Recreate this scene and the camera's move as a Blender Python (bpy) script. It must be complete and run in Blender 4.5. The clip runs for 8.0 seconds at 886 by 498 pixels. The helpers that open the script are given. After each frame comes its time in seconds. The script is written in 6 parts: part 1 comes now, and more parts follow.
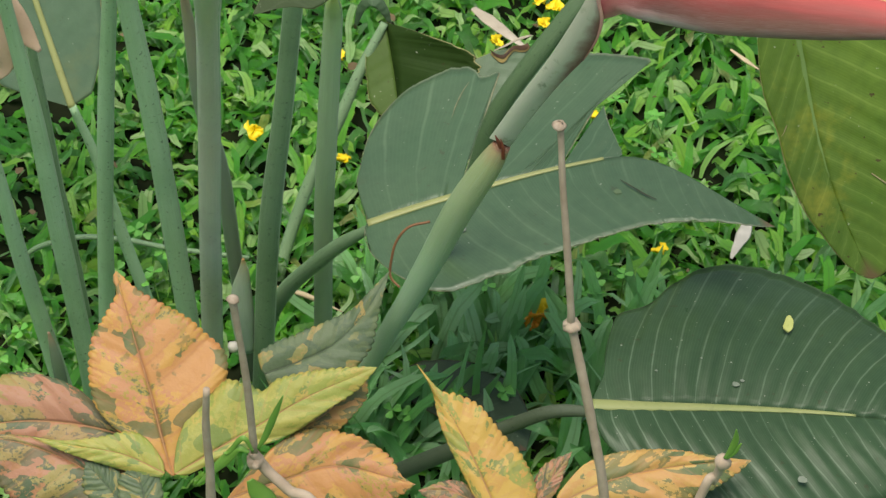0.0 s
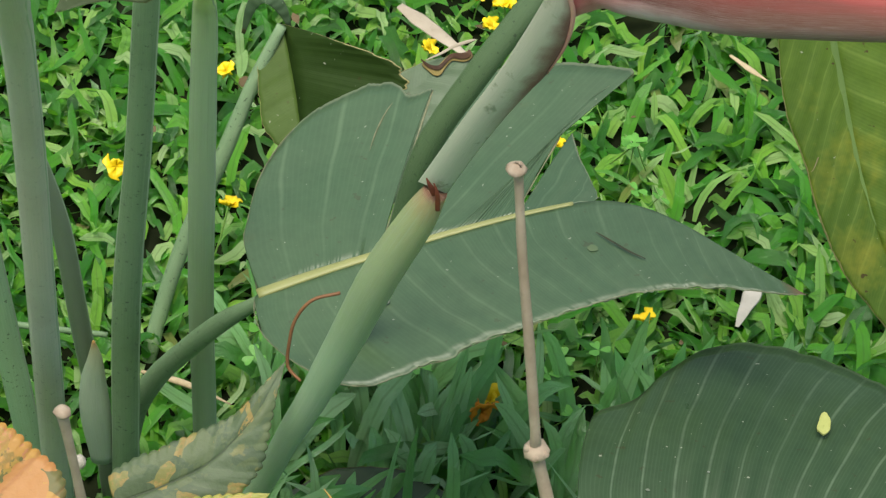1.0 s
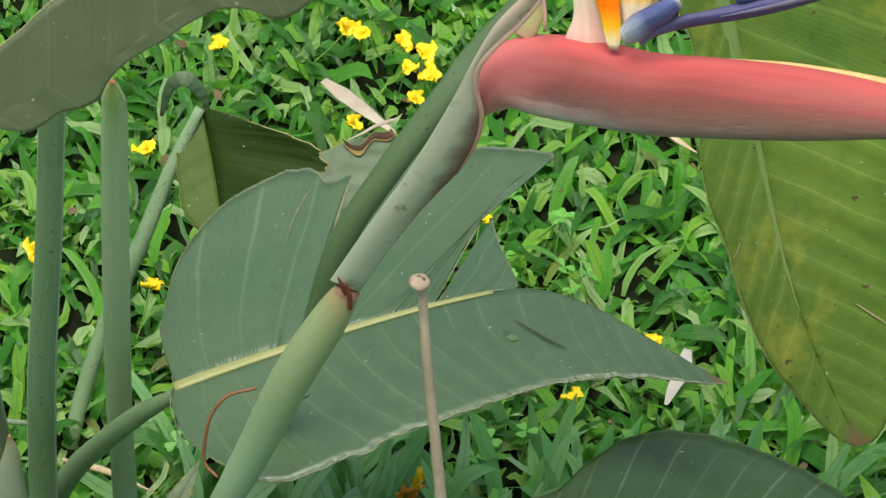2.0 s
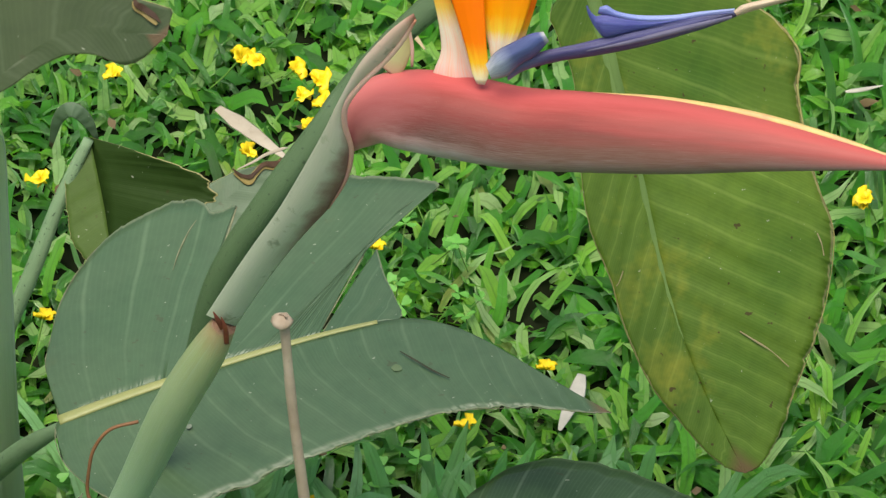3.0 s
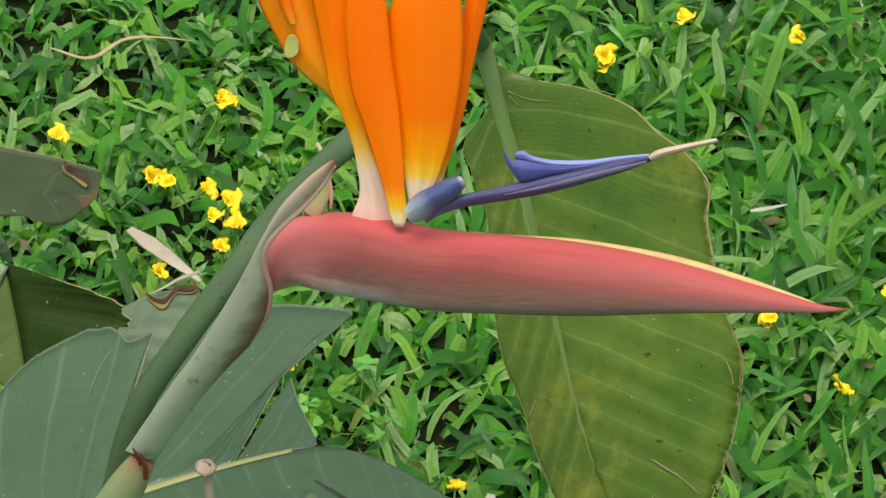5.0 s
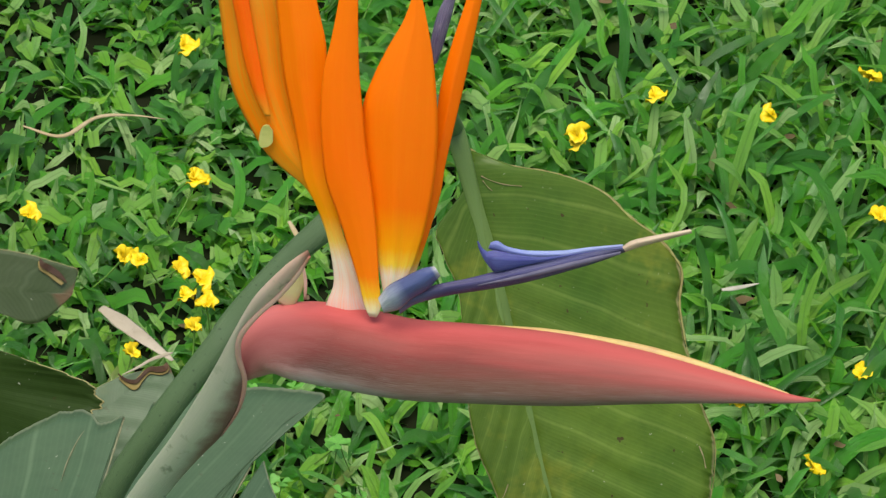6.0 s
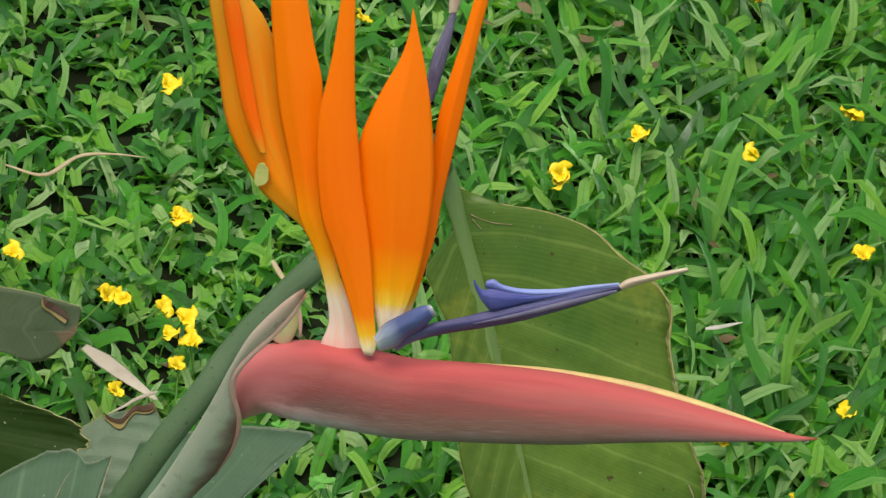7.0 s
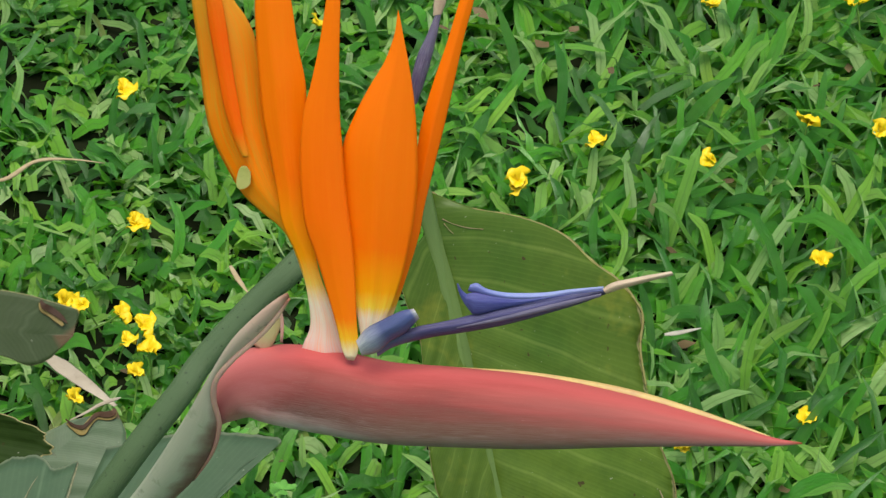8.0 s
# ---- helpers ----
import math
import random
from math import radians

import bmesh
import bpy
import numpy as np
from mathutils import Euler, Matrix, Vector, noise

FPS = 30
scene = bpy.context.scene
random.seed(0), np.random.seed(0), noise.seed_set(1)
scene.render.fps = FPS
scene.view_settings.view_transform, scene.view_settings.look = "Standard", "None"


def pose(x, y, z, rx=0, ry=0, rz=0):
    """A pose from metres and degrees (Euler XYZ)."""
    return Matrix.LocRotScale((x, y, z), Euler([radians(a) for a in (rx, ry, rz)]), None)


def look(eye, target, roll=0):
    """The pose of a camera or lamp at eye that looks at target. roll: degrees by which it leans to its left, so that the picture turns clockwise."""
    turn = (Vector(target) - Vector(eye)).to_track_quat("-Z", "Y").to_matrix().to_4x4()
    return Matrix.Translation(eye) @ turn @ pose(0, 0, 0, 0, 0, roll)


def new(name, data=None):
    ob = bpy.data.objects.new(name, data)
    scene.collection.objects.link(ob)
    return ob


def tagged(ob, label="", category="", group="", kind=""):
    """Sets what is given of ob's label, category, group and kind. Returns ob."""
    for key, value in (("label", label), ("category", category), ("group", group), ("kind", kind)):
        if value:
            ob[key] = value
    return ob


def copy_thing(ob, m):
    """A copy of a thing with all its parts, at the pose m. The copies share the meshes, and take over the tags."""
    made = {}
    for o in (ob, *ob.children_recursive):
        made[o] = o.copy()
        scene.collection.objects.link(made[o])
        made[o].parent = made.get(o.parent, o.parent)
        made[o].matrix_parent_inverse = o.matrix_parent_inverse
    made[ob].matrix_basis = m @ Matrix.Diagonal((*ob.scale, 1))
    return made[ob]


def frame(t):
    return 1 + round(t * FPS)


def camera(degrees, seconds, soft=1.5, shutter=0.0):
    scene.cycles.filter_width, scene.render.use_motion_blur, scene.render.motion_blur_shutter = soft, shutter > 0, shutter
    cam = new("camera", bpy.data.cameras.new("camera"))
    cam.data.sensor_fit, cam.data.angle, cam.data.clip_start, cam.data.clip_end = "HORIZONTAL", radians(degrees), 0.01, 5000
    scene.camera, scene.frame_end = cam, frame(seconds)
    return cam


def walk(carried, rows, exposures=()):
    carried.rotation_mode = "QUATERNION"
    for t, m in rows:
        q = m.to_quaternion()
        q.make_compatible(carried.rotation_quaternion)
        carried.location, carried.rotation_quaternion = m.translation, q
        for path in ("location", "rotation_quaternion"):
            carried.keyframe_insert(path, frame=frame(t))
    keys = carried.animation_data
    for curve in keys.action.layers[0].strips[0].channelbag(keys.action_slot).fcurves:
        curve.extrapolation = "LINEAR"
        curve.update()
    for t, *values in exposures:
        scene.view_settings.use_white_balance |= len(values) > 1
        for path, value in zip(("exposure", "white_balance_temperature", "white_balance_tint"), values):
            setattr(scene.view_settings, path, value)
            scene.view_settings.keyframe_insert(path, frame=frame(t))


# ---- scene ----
cam = camera(12, 8.0, 1.3)
PATH = [
    (0, pose(0.0086, -1.4204, 1.8444, 40.934, -6.564, 10.595)),
    (0.3, pose(-0.0065, -1.4292, 1.8479, 41.136, -6.949, 10.162)),
    (0.5, pose(-0.0075, -1.2463, 1.6443, 41.271, -6.829, 10.003)),
    (0.7, pose(-0.0121, -1.0971, 1.4912, 41.227, -6.799, 9.749)),
    (1, pose(-0.0063, -1.0205, 1.4359, 41.117, -6.735, 9.649)),
    (1.5, pose(0.0029, -1.0065, 1.4469, 41.293, -6.622, 9.281)),
    (1.7, pose(0.0042, -0.9945, 1.4419, 41.326, -6.591, 9.128)),
    (2.8, pose(0.0251, -0.9682, 1.4475, 41.436, -6.752, 8.197)),
    (3, pose(0.0323, -0.9693, 1.4530, 41.507, -6.741, 8.075)),
    (3.5, pose(0.0382, -0.9691, 1.4566, 41.729, -6.900, 7.672)),
    (4, pose(0.0309, -0.9730, 1.4648, 41.984, -7.290, 7.406)),
    (4.5, pose(0.0277, -0.9720, 1.4777, 42.250, -7.465, 7.206)),
    (4.7, pose(0.0239, -0.9700, 1.4790, 42.396, -7.573, 7.095)),
    (5.8, pose(0.0140, -0.9591, 1.4892, 43.183, -8.181, 6.833)),
    (6, pose(0.0145, -0.9588, 1.4894, 43.382, -8.174, 6.757)),
    (6.5, pose(0.0048, -0.9574, 1.4894, 43.737, -8.426, 6.536)),
    (7, pose(0.0025, -0.9589, 1.4855, 43.984, -8.585, 6.360)),
    (7.5, pose(-0.0079, -0.9614, 1.4775, 44.182, -8.936, 5.992)),
    (8, pose(-0.0206, -0.9575, 1.4752, 44.250, -9.458, 5.478)),
]
walk(cam, PATH, [(0, 0.27, 6900, 2), (1.5, 0.44, 6900, 2), (3.5, 0.35, 7000, 2), (8, 0.09, 6900, 2)])
cam.data.dof.use_dof = True
cam.data.dof.focus_distance = 1.68
cam.data.dof.aperture_fstop = 150

# ---- light: bright, thinly overcast day ----
world = bpy.data.worlds.new("sky")
scene.world = world
world.use_nodes = True
wn = world.node_tree
sky = wn.nodes.new("ShaderNodeTexSky")
sky.sky_type = "NISHITA"
sky.sun_disc = False
sky.sun_elevation = radians(76)
sky.sun_rotation = radians(225)
sky.air_density, sky.dust_density = 1.2, 3.0
wn.links.new(sky.outputs["Color"], wn.nodes["Background"].inputs["Color"])
wn.nodes["Background"].inputs["Strength"].default_value = 0.135
sun_data = bpy.data.lights.new("sun", "SUN")
sun_data.energy, sun_data.angle, sun_data.color = 2.8, radians(36), (1.0, 0.96, 0.9)
sun = new("sun", sun_data)
sun.matrix_world = look((-0.45, -0.45, 2.6), (0, 0, 0))

# ---- materials ----
def nodes_of(name, rough=0.5, spec=0.5):
    m = bpy.data.materials.new(name)
    m.use_nodes = True
    nt = m.node_tree
    b = nt.nodes["Principled BSDF"]
    b.inputs["Roughness"].default_value = rough
    b.inputs["Specular IOR Level"].default_value = spec
    return m, nt, b


def node(nt, kind, **inputs):
    n = nt.nodes.new(kind)
    for k, v in inputs.items():
        n.inputs[k.replace("_", " ")].default_value = v
    return n


def mixer(nt, fac, a, b, mode="MIX"):
    """Colour mix; each argument is a socket or a value."""
    n = nt.nodes.new("ShaderNodeMix")
    n.data_type, n.blend_type = "RGBA", mode
    for sock, v in ((n.inputs["Factor"], fac), (n.inputs[6], a), (n.inputs[7], b)):
        if isinstance(v, bpy.types.NodeSocket):
            nt.links.new(v, sock)
        else:
            sock.default_value = v if not isinstance(v, tuple) else (*v[:3], 1.0)
    return n.outputs[2]


def ramp(nt, fac, *stops):
    r = nt.nodes.new("ShaderNodeValToRGB")
    els = r.color_ramp.elements
    while len(els) < len(stops):
        els.new(0.5)
    for e, (p, c) in zip(els, stops):
        e.position = p
        e.color = (*c, 1.0) if isinstance(c, tuple) else (c, c, c, 1.0)
    nt.links.new(fac, r.inputs["Fac"])
    return r.outputs["Color"]


def math_node(nt, op, a, b=0.0):
    n = nt.nodes.new("ShaderNodeMath")
    n.operation = op
    for sock, v in ((n.inputs[0], a), (n.inputs[1], b)):
        if isinstance(v, bpy.types.NodeSocket):
            nt.links.new(v, sock)
        else:
            sock.default_value = v
    return n.outputs[0]


def noise_tex(nt, scale, detail=4.0, coord=None, rough=0.55):
    n = node(nt, "ShaderNodeTexNoise", Scale=scale, Detail=detail, Roughness=rough)
    if coord is None:
        coord = nt.nodes.new("ShaderNodeTexCoord").outputs["Object"]
    nt.links.new(coord, n.inputs["Vector"])
    return n.outputs["Fac"]


def bump(nt, b, height, strength=0.3, dist=0.001):
    n = node(nt, "ShaderNodeBump", Strength=strength, Distance=dist)
    nt.links.new(height, n.inputs["Height"])
    nt.links.new(n.outputs["Normal"], b.inputs["Normal"])


def uv_xy(nt):
    uv = nt.nodes.new("ShaderNodeUVMap")
    sep = nt.nodes.new("ShaderNodeSeparateXYZ")
    nt.links.new(uv.outputs["UV"], sep.inputs[0])
    return uv.outputs["UV"], sep.outputs["X"], sep.outputs["Y"]


def stretched(nt, coord, sx, sy):
    mp = nt.nodes.new("ShaderNodeMapping")
    mp.inputs["Scale"].default_value = (sx, sy, 1)
    nt.links.new(coord, mp.inputs["Vector"])
    return mp.outputs["Vector"]


def translucent(nt, b, weight):
    b.inputs["Transmission Weight"].default_value = 0.0
    b.inputs["Subsurface Weight"].default_value = weight
    b.inputs["Subsurface Radius"].default_value = (0.002, 0.003, 0.001)
    b.inputs["Subsurface Scale"].default_value = 0.3


def leaf_material(name, dark, light, vein, n_veins, rough=0.42, stain=(0.2, 0.16, 0.04), stains=0.35, relief=0.3, rim_tint=(0.36, 0.31, 0.15), nerve=0.3, spec=0.45, blotch=0.25, dry_from=0.985):
    """Broad leathery leaf: parallel side veins, faint blotches, dust specks, dry rim."""
    m, nt, b = nodes_of(name, rough, spec)
    uv, u, v = uv_xy(nt)
    obj = nt.nodes.new("ShaderNodeTexCoord").outputs["Object"]
    c = mixer(nt, ramp(nt, noise_tex(nt, 18, 5, obj), (0.3, 0.0), (0.7, 1.0)), dark, light)
    big = ramp(nt, noise_tex(nt, 9, 3, obj), (0.38, 0.0), (0.62, blotch))
    c = mixer(nt, big, c, tuple(0.62 * x for x in dark))
    jit = math_node(nt, "MULTIPLY", noise_tex(nt, 2.2, 2, uv), 0.05)
    wave = math_node(nt, "SINE", math_node(nt, "MULTIPLY", math_node(nt, "ADD", u, jit), n_veins * 6.283))
    line = math_node(nt, "MULTIPLY", ramp(nt, wave, (0.0, 0.0), (0.93, 0.0), (1.0, nerve)), ramp(nt, noise_tex(nt, 14, 3, obj), (0.3, 0.15), (0.65, 1.0)))
    fine = math_node(nt, "SINE", math_node(nt, "MULTIPLY", math_node(nt, "ADD", u, jit), n_veins * 6.283 * 9))
    c = mixer(nt, line, c, vein)
    c = mixer(nt, ramp(nt, noise_tex(nt, 9, 6, obj, 0.7), (0.62 - 0.10 * stains, 0.0), (0.75, stains)), c, stain)
    c = mixer(nt, ramp(nt, noise_tex(nt, 130, 5, obj, 0.7), (0.4, 0.0), (0.75, 0.35)), c, tuple(0.55 * x for x in dark))
    c = mixer(nt, ramp(nt, fine, (0.3, 0.0), (1.0, 0.07)), c, vein)
    speck = ramp(nt, noise_tex(nt, 420, 2, obj), (0.73, 0.0), (0.77, 0.5))
    c = mixer(nt, speck, c, (0.45, 0.45, 0.36))
    dots = ramp(nt, noise_tex(nt, 190, 2, stretched(nt, obj, 1.0, 1.3)), (0.70, 0.0), (0.73, 0.9 * stains))
    c = mixer(nt, dots, c, (0.05, 0.025, 0.01))
    edge = math_node(nt, "ABSOLUTE", math_node(nt, "SUBTRACT", v, 0.5))
    rim = ramp(nt, math_node(nt, "ADD", edge, math_node(nt, "MULTIPLY", noise_tex(nt, 60, 3, obj), 0.008)), (0.4965, 0.0), (0.5005, 0.85))
    c = mixer(nt, rim, c, rim_tint)
    c = mixer(nt, ramp(nt, math_node(nt, "ADD", u, math_node(nt, "MULTIPLY", noise_tex(nt, 50, 4, obj), 0.05)), (dry_from, 0.0), (1.03, 0.9)), c, (0.11, 0.065, 0.03))
    nt.links.new(c, b.inputs["Base Color"])
    h = math_node(nt, "ADD", math_node(nt, "MULTIPLY", math_node(nt, "MULTIPLY", wave, noise_tex(nt, 11, 3, obj)), 2 * relief), math_node(nt, "MULTIPLY", fine, 0.02))
    h = math_node(nt, "ADD", h, math_node(nt, "ADD", math_node(nt, "MULTIPLY", noise_tex(nt, 40, 4, obj), 0.8), math_node(nt, "MULTIPLY", noise_tex(nt, 350, 3, obj), 0.18)))
    bump(nt, b, h, 0.35, 0.0012)
    nt.links.new(ramp(nt, noise_tex(nt, 25, 4, obj), (0.3, rough - 0.08), (0.7, rough + 0.14)), b.inputs["Roughness"])
    return m


def stem_material(name, base, pale, dark, speckle=0.6, rough=0.5):
    """Smooth fleshy stalk with lengthwise streaks and dark dots."""
    m, nt, b = nodes_of(name, rough, 0.35)
    uv, u, v = uv_xy(nt)
    obj = nt.nodes.new("ShaderNodeTexCoord").outputs["Object"]
    c = mixer(nt, ramp(nt, noise_tex(nt, 6, 5, stretched(nt, uv, 1.0, 14.0), 0.7), (0.35, 0.0), (0.65, 1.0)), base, pale)
    c = mixer(nt, ramp(nt, noise_tex(nt, 22, 5, obj), (0.5, 0.0), (0.8, 0.5)), c, dark)
    c = mixer(nt, ramp(nt, noise_tex(nt, 520, 2, obj), (0.65, 0.0), (0.70, speckle)), c, (0.015, 0.025, 0.012))
    nt.links.new(c, b.inputs["Base Color"])
    bump(nt, b, noise_tex(nt, 12, 4, stretched(nt, uv, 0.5, 12.0)), 0.4, 0.001)
    return m


def plain_material(name, a, c2, scale=60, rough=0.55, bumpy=0.2, spec=0.4):
    m, nt, b = nodes_of(name, rough, spec)
    obj = nt.nodes.new("ShaderNodeTexCoord").outputs["Object"]
    c = mixer(nt, ramp(nt, noise_tex(nt, scale, 5, obj), (0.3, 0.0), (0.7, 1.0)), a, c2)
    c = mixer(nt, ramp(nt, noise_tex(nt, scale * 6, 3, obj), (0.6, 0.0), (0.8, 0.35)), c, tuple(0.5 * x for x in a))
    nt.links.new(c, b.inputs["Base Color"])
    bump(nt, b, noise_tex(nt, scale * 3, 4, obj), bumpy, 0.0006)
    return m


def along_material(name, stops, streak=(0.0, 0.0, 0.0), streaks=0.25, rough=0.4, across=9.0, relief=0.2):
    """Petal whose pigment changes from base to tip, with fine lengthwise streaks."""
    m, nt, b = nodes_of(name, rough, 0.3)
    uv, u, v = uv_xy(nt)
    wob = math_node(nt, "ADD", u, math_node(nt, "MULTIPLY", math_node(nt, "SUBTRACT", noise_tex(nt, 5, 3, stretched(nt, uv, 1.0, 6.0)), 0.5), 0.05))
    c = ramp(nt, wob, *stops)
    c = mixer(nt, ramp(nt, noise_tex(nt, 8, 4, stretched(nt, uv, 0.7, across)), (0.45, 0.0), (0.75, streaks)), c, streak)
    nt.links.new(c, b.inputs["Base Color"])
    bump(nt, b, noise_tex(nt, 12, 3, stretched(nt, uv, 0.5, across * 1.5)), relief, 0.0006 + 0.002 * max(0.0, relief - 0.2))
    translucent(nt, b, 0.15)
    return m


def spathe_material():
    """Beak bract: coral-red back, brownish flank with shade painted in, silvery belly, downy pink neck, faint fibres
    and scratches.
    """
    m, nt, b = nodes_of("spathe skin", 0.5, 0.2)
    uv, u, v = uv_xy(nt)
    grain = noise_tex(nt, 10, 6, stretched(nt, uv, 1.2, 9.0), 0.6)
    broad = noise_tex(nt, 3, 4, stretched(nt, uv, 2.6, 2.0))
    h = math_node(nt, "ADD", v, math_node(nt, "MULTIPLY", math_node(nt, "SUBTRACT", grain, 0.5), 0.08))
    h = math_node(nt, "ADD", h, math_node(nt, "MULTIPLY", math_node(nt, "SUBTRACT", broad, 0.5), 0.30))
    # Pigment from belly to back; lower stops also hold the shade underneath.
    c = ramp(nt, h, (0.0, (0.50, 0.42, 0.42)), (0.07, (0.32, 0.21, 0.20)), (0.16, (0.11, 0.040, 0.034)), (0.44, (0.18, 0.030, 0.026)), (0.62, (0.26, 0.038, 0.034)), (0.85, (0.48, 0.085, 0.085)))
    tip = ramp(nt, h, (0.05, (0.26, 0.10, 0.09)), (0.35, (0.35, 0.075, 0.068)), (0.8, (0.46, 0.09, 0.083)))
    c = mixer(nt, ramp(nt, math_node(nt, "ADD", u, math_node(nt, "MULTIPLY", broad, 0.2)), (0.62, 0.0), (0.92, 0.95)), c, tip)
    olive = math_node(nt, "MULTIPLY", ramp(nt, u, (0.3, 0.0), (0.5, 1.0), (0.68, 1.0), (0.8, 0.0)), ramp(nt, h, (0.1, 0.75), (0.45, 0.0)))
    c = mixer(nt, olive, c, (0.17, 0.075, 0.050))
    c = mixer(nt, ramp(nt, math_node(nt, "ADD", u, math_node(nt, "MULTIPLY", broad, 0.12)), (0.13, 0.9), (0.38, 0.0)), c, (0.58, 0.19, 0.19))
    down = noise_tex(nt, 22, 5, stretched(nt, uv, 1.2, 10.0), 0.75)
    pale = math_node(nt, "MULTIPLY", ramp(nt, down, (0.44, 0.0), (0.68, 0.5)), ramp(nt, v, (0.10, 1.0), (0.30, 0.30), (0.5, 0.14), (0.85, 0.08)))
    c = mixer(nt, pale, c, (0.43, 0.35, 0.33))
    scuff = ramp(nt, noise_tex(nt, 30, 5, stretched(nt, uv, 2.0, 3.0), 0.85), (0.64, 0.0), (0.74, 0.6))
    c = mixer(nt, scuff, c, (0.56, 0.44, 0.38))
    c = mixer(nt, ramp(nt, u, (0.955, 0.0), (0.995, 1.0)), c, (0.22, 0.06, 0.02))
    nt.links.new(c, b.inputs["Base Color"])
    bump(nt, b, grain, 0.1, 0.0005)
    return m


def neck_material():
    """Flower stem and its bract: rusty tip, pink-green flap, grey stem with maroon staining down one edge."""
    m, nt, b = nodes_of("flower stem", 0.62, 0.3)
    uv, u, v = uv_xy(nt)
    obj = nt.nodes.new("ShaderNodeTexCoord").outputs["Object"]
    fib = noise_tex(nt, 7, 5, stretched(nt, uv, 2.0, 16.0), 0.65)
    c = ramp(nt, u, (0.0, (0.32, 0.06, 0.03)), (0.03, (0.66, 0.38, 0.30)), (0.14, (0.68, 0.47, 0.39)), (0.26, (0.54, 0.46, 0.37)), (0.42, (0.40, 0.41, 0.31)), (1.0, (0.37, 0.42, 0.31)))
    c = mixer(nt, ramp(nt, fib, (0.4, 0.0), (0.7, 0.55)), c, (0.58, 0.56, 0.47))
    edge = math_node(nt, "ADD", v, math_node(nt, "MULTIPLY", math_node(nt, "SUBTRACT", noise_tex(nt, 60, 5, obj), 0.5), 0.9))
    reach = ramp(nt, u, (0.2, 0.0), (0.42, 1.0), (0.62, 1.0), (0.8, 0.0))
    c = mixer(nt, math_node(nt, "MULTIPLY", ramp(nt, edge, (0.56, 0.0), (0.88, 0.85)), reach), c, (0.16, 0.05, 0.045))
    c = mixer(nt, ramp(nt, noise_tex(nt, 150, 4, obj), (0.62, 0.0), (0.70, 0.6)), c, (0.09, 0.13, 0.07))
    c = mixer(nt, ramp(nt, noise_tex(nt, 45, 5, obj, 0.7), (0.58, 0.0), (0.68, 0.6)), c, (0.13, 0.19, 0.09))
    nt.links.new(c, b.inputs["Base Color"])
    bump(nt, b, fib, 0.25, 0.0008)
    return m


def copper_material(name, tints, nerve=(0.40, 0.17, 0.09), nerves=0.35):
    """Variegated copperleaf: angular patches of several pigments between the veins."""
    m, nt, b = nodes_of(name, 0.5, 0.3)
    uv, u, v = uv_xy(nt)
    obj = nt.nodes.new("ShaderNodeTexCoord").outputs["Object"]
    vor = node(nt, "ShaderNodeTexVoronoi", Scale=3.2, Randomness=1.0)
    warp = mixer(nt, 0.5, stretched(nt, uv, 3.4, 1.3), node(nt, "ShaderNodeTexNoise", Scale=5.0).outputs["Color"], "ADD")
    nt.links.new(warp, vor.inputs["Vector"])
    sep = nt.nodes.new("ShaderNodeSeparateColor")
    nt.links.new(vor.outputs["Color"], sep.inputs[0])
    fac = math_node(nt, "ADD", sep.outputs[0], math_node(nt, "MULTIPLY", math_node(nt, "SUBTRACT", noise_tex(nt, 260, 4, obj, 0.7), 0.5), 0.5))
    fac = math_node(nt, "ADD", fac, math_node(nt, "MULTIPLY", math_node(nt, "SUBTRACT", noise_tex(nt, 10, 4, stretched(nt, uv, 6.0, 1.5)), 0.5), 0.35))
    c = ramp(nt, fac, *tints)
    tints = [t for _, t in tints]
    nt.nodes[-1].color_ramp.interpolation = "CONSTANT"
    c = mixer(nt, ramp(nt, noise_tex(nt, 45, 5, obj), (0.35, 0.0), (0.7, 0.45)), c, tints[0])
    fleck = ramp(nt, noise_tex(nt, 110, 3, obj), (0.64, 0.0), (0.68, 0.5))
    c = mixer(nt, fleck, c, tints[-1])
    across = math_node(nt, "ABSOLUTE", math_node(nt, "SUBTRACT", v, 0.5))
    w = math_node(nt, "SINE", math_node(nt, "MULTIPLY", u, 50.0))
    line = ramp(nt, w, (0.93, 0.0), (1.0, nerves))
    c = mixer(nt, line, c, nerve)
    c = mixer(nt, ramp(nt, across, (0.008, 0.7), (0.02, 0.0)), c, nerve)
    nt.links.new(c, b.inputs["Base Color"])
    bump(nt, b, math_node(nt, "ADD", math_node(nt, "MULTIPLY", w, -0.12), noise_tex(nt, 160, 4, obj)), 0.6, 0.0012)
    translucent(nt, b, 0.1)
    return m


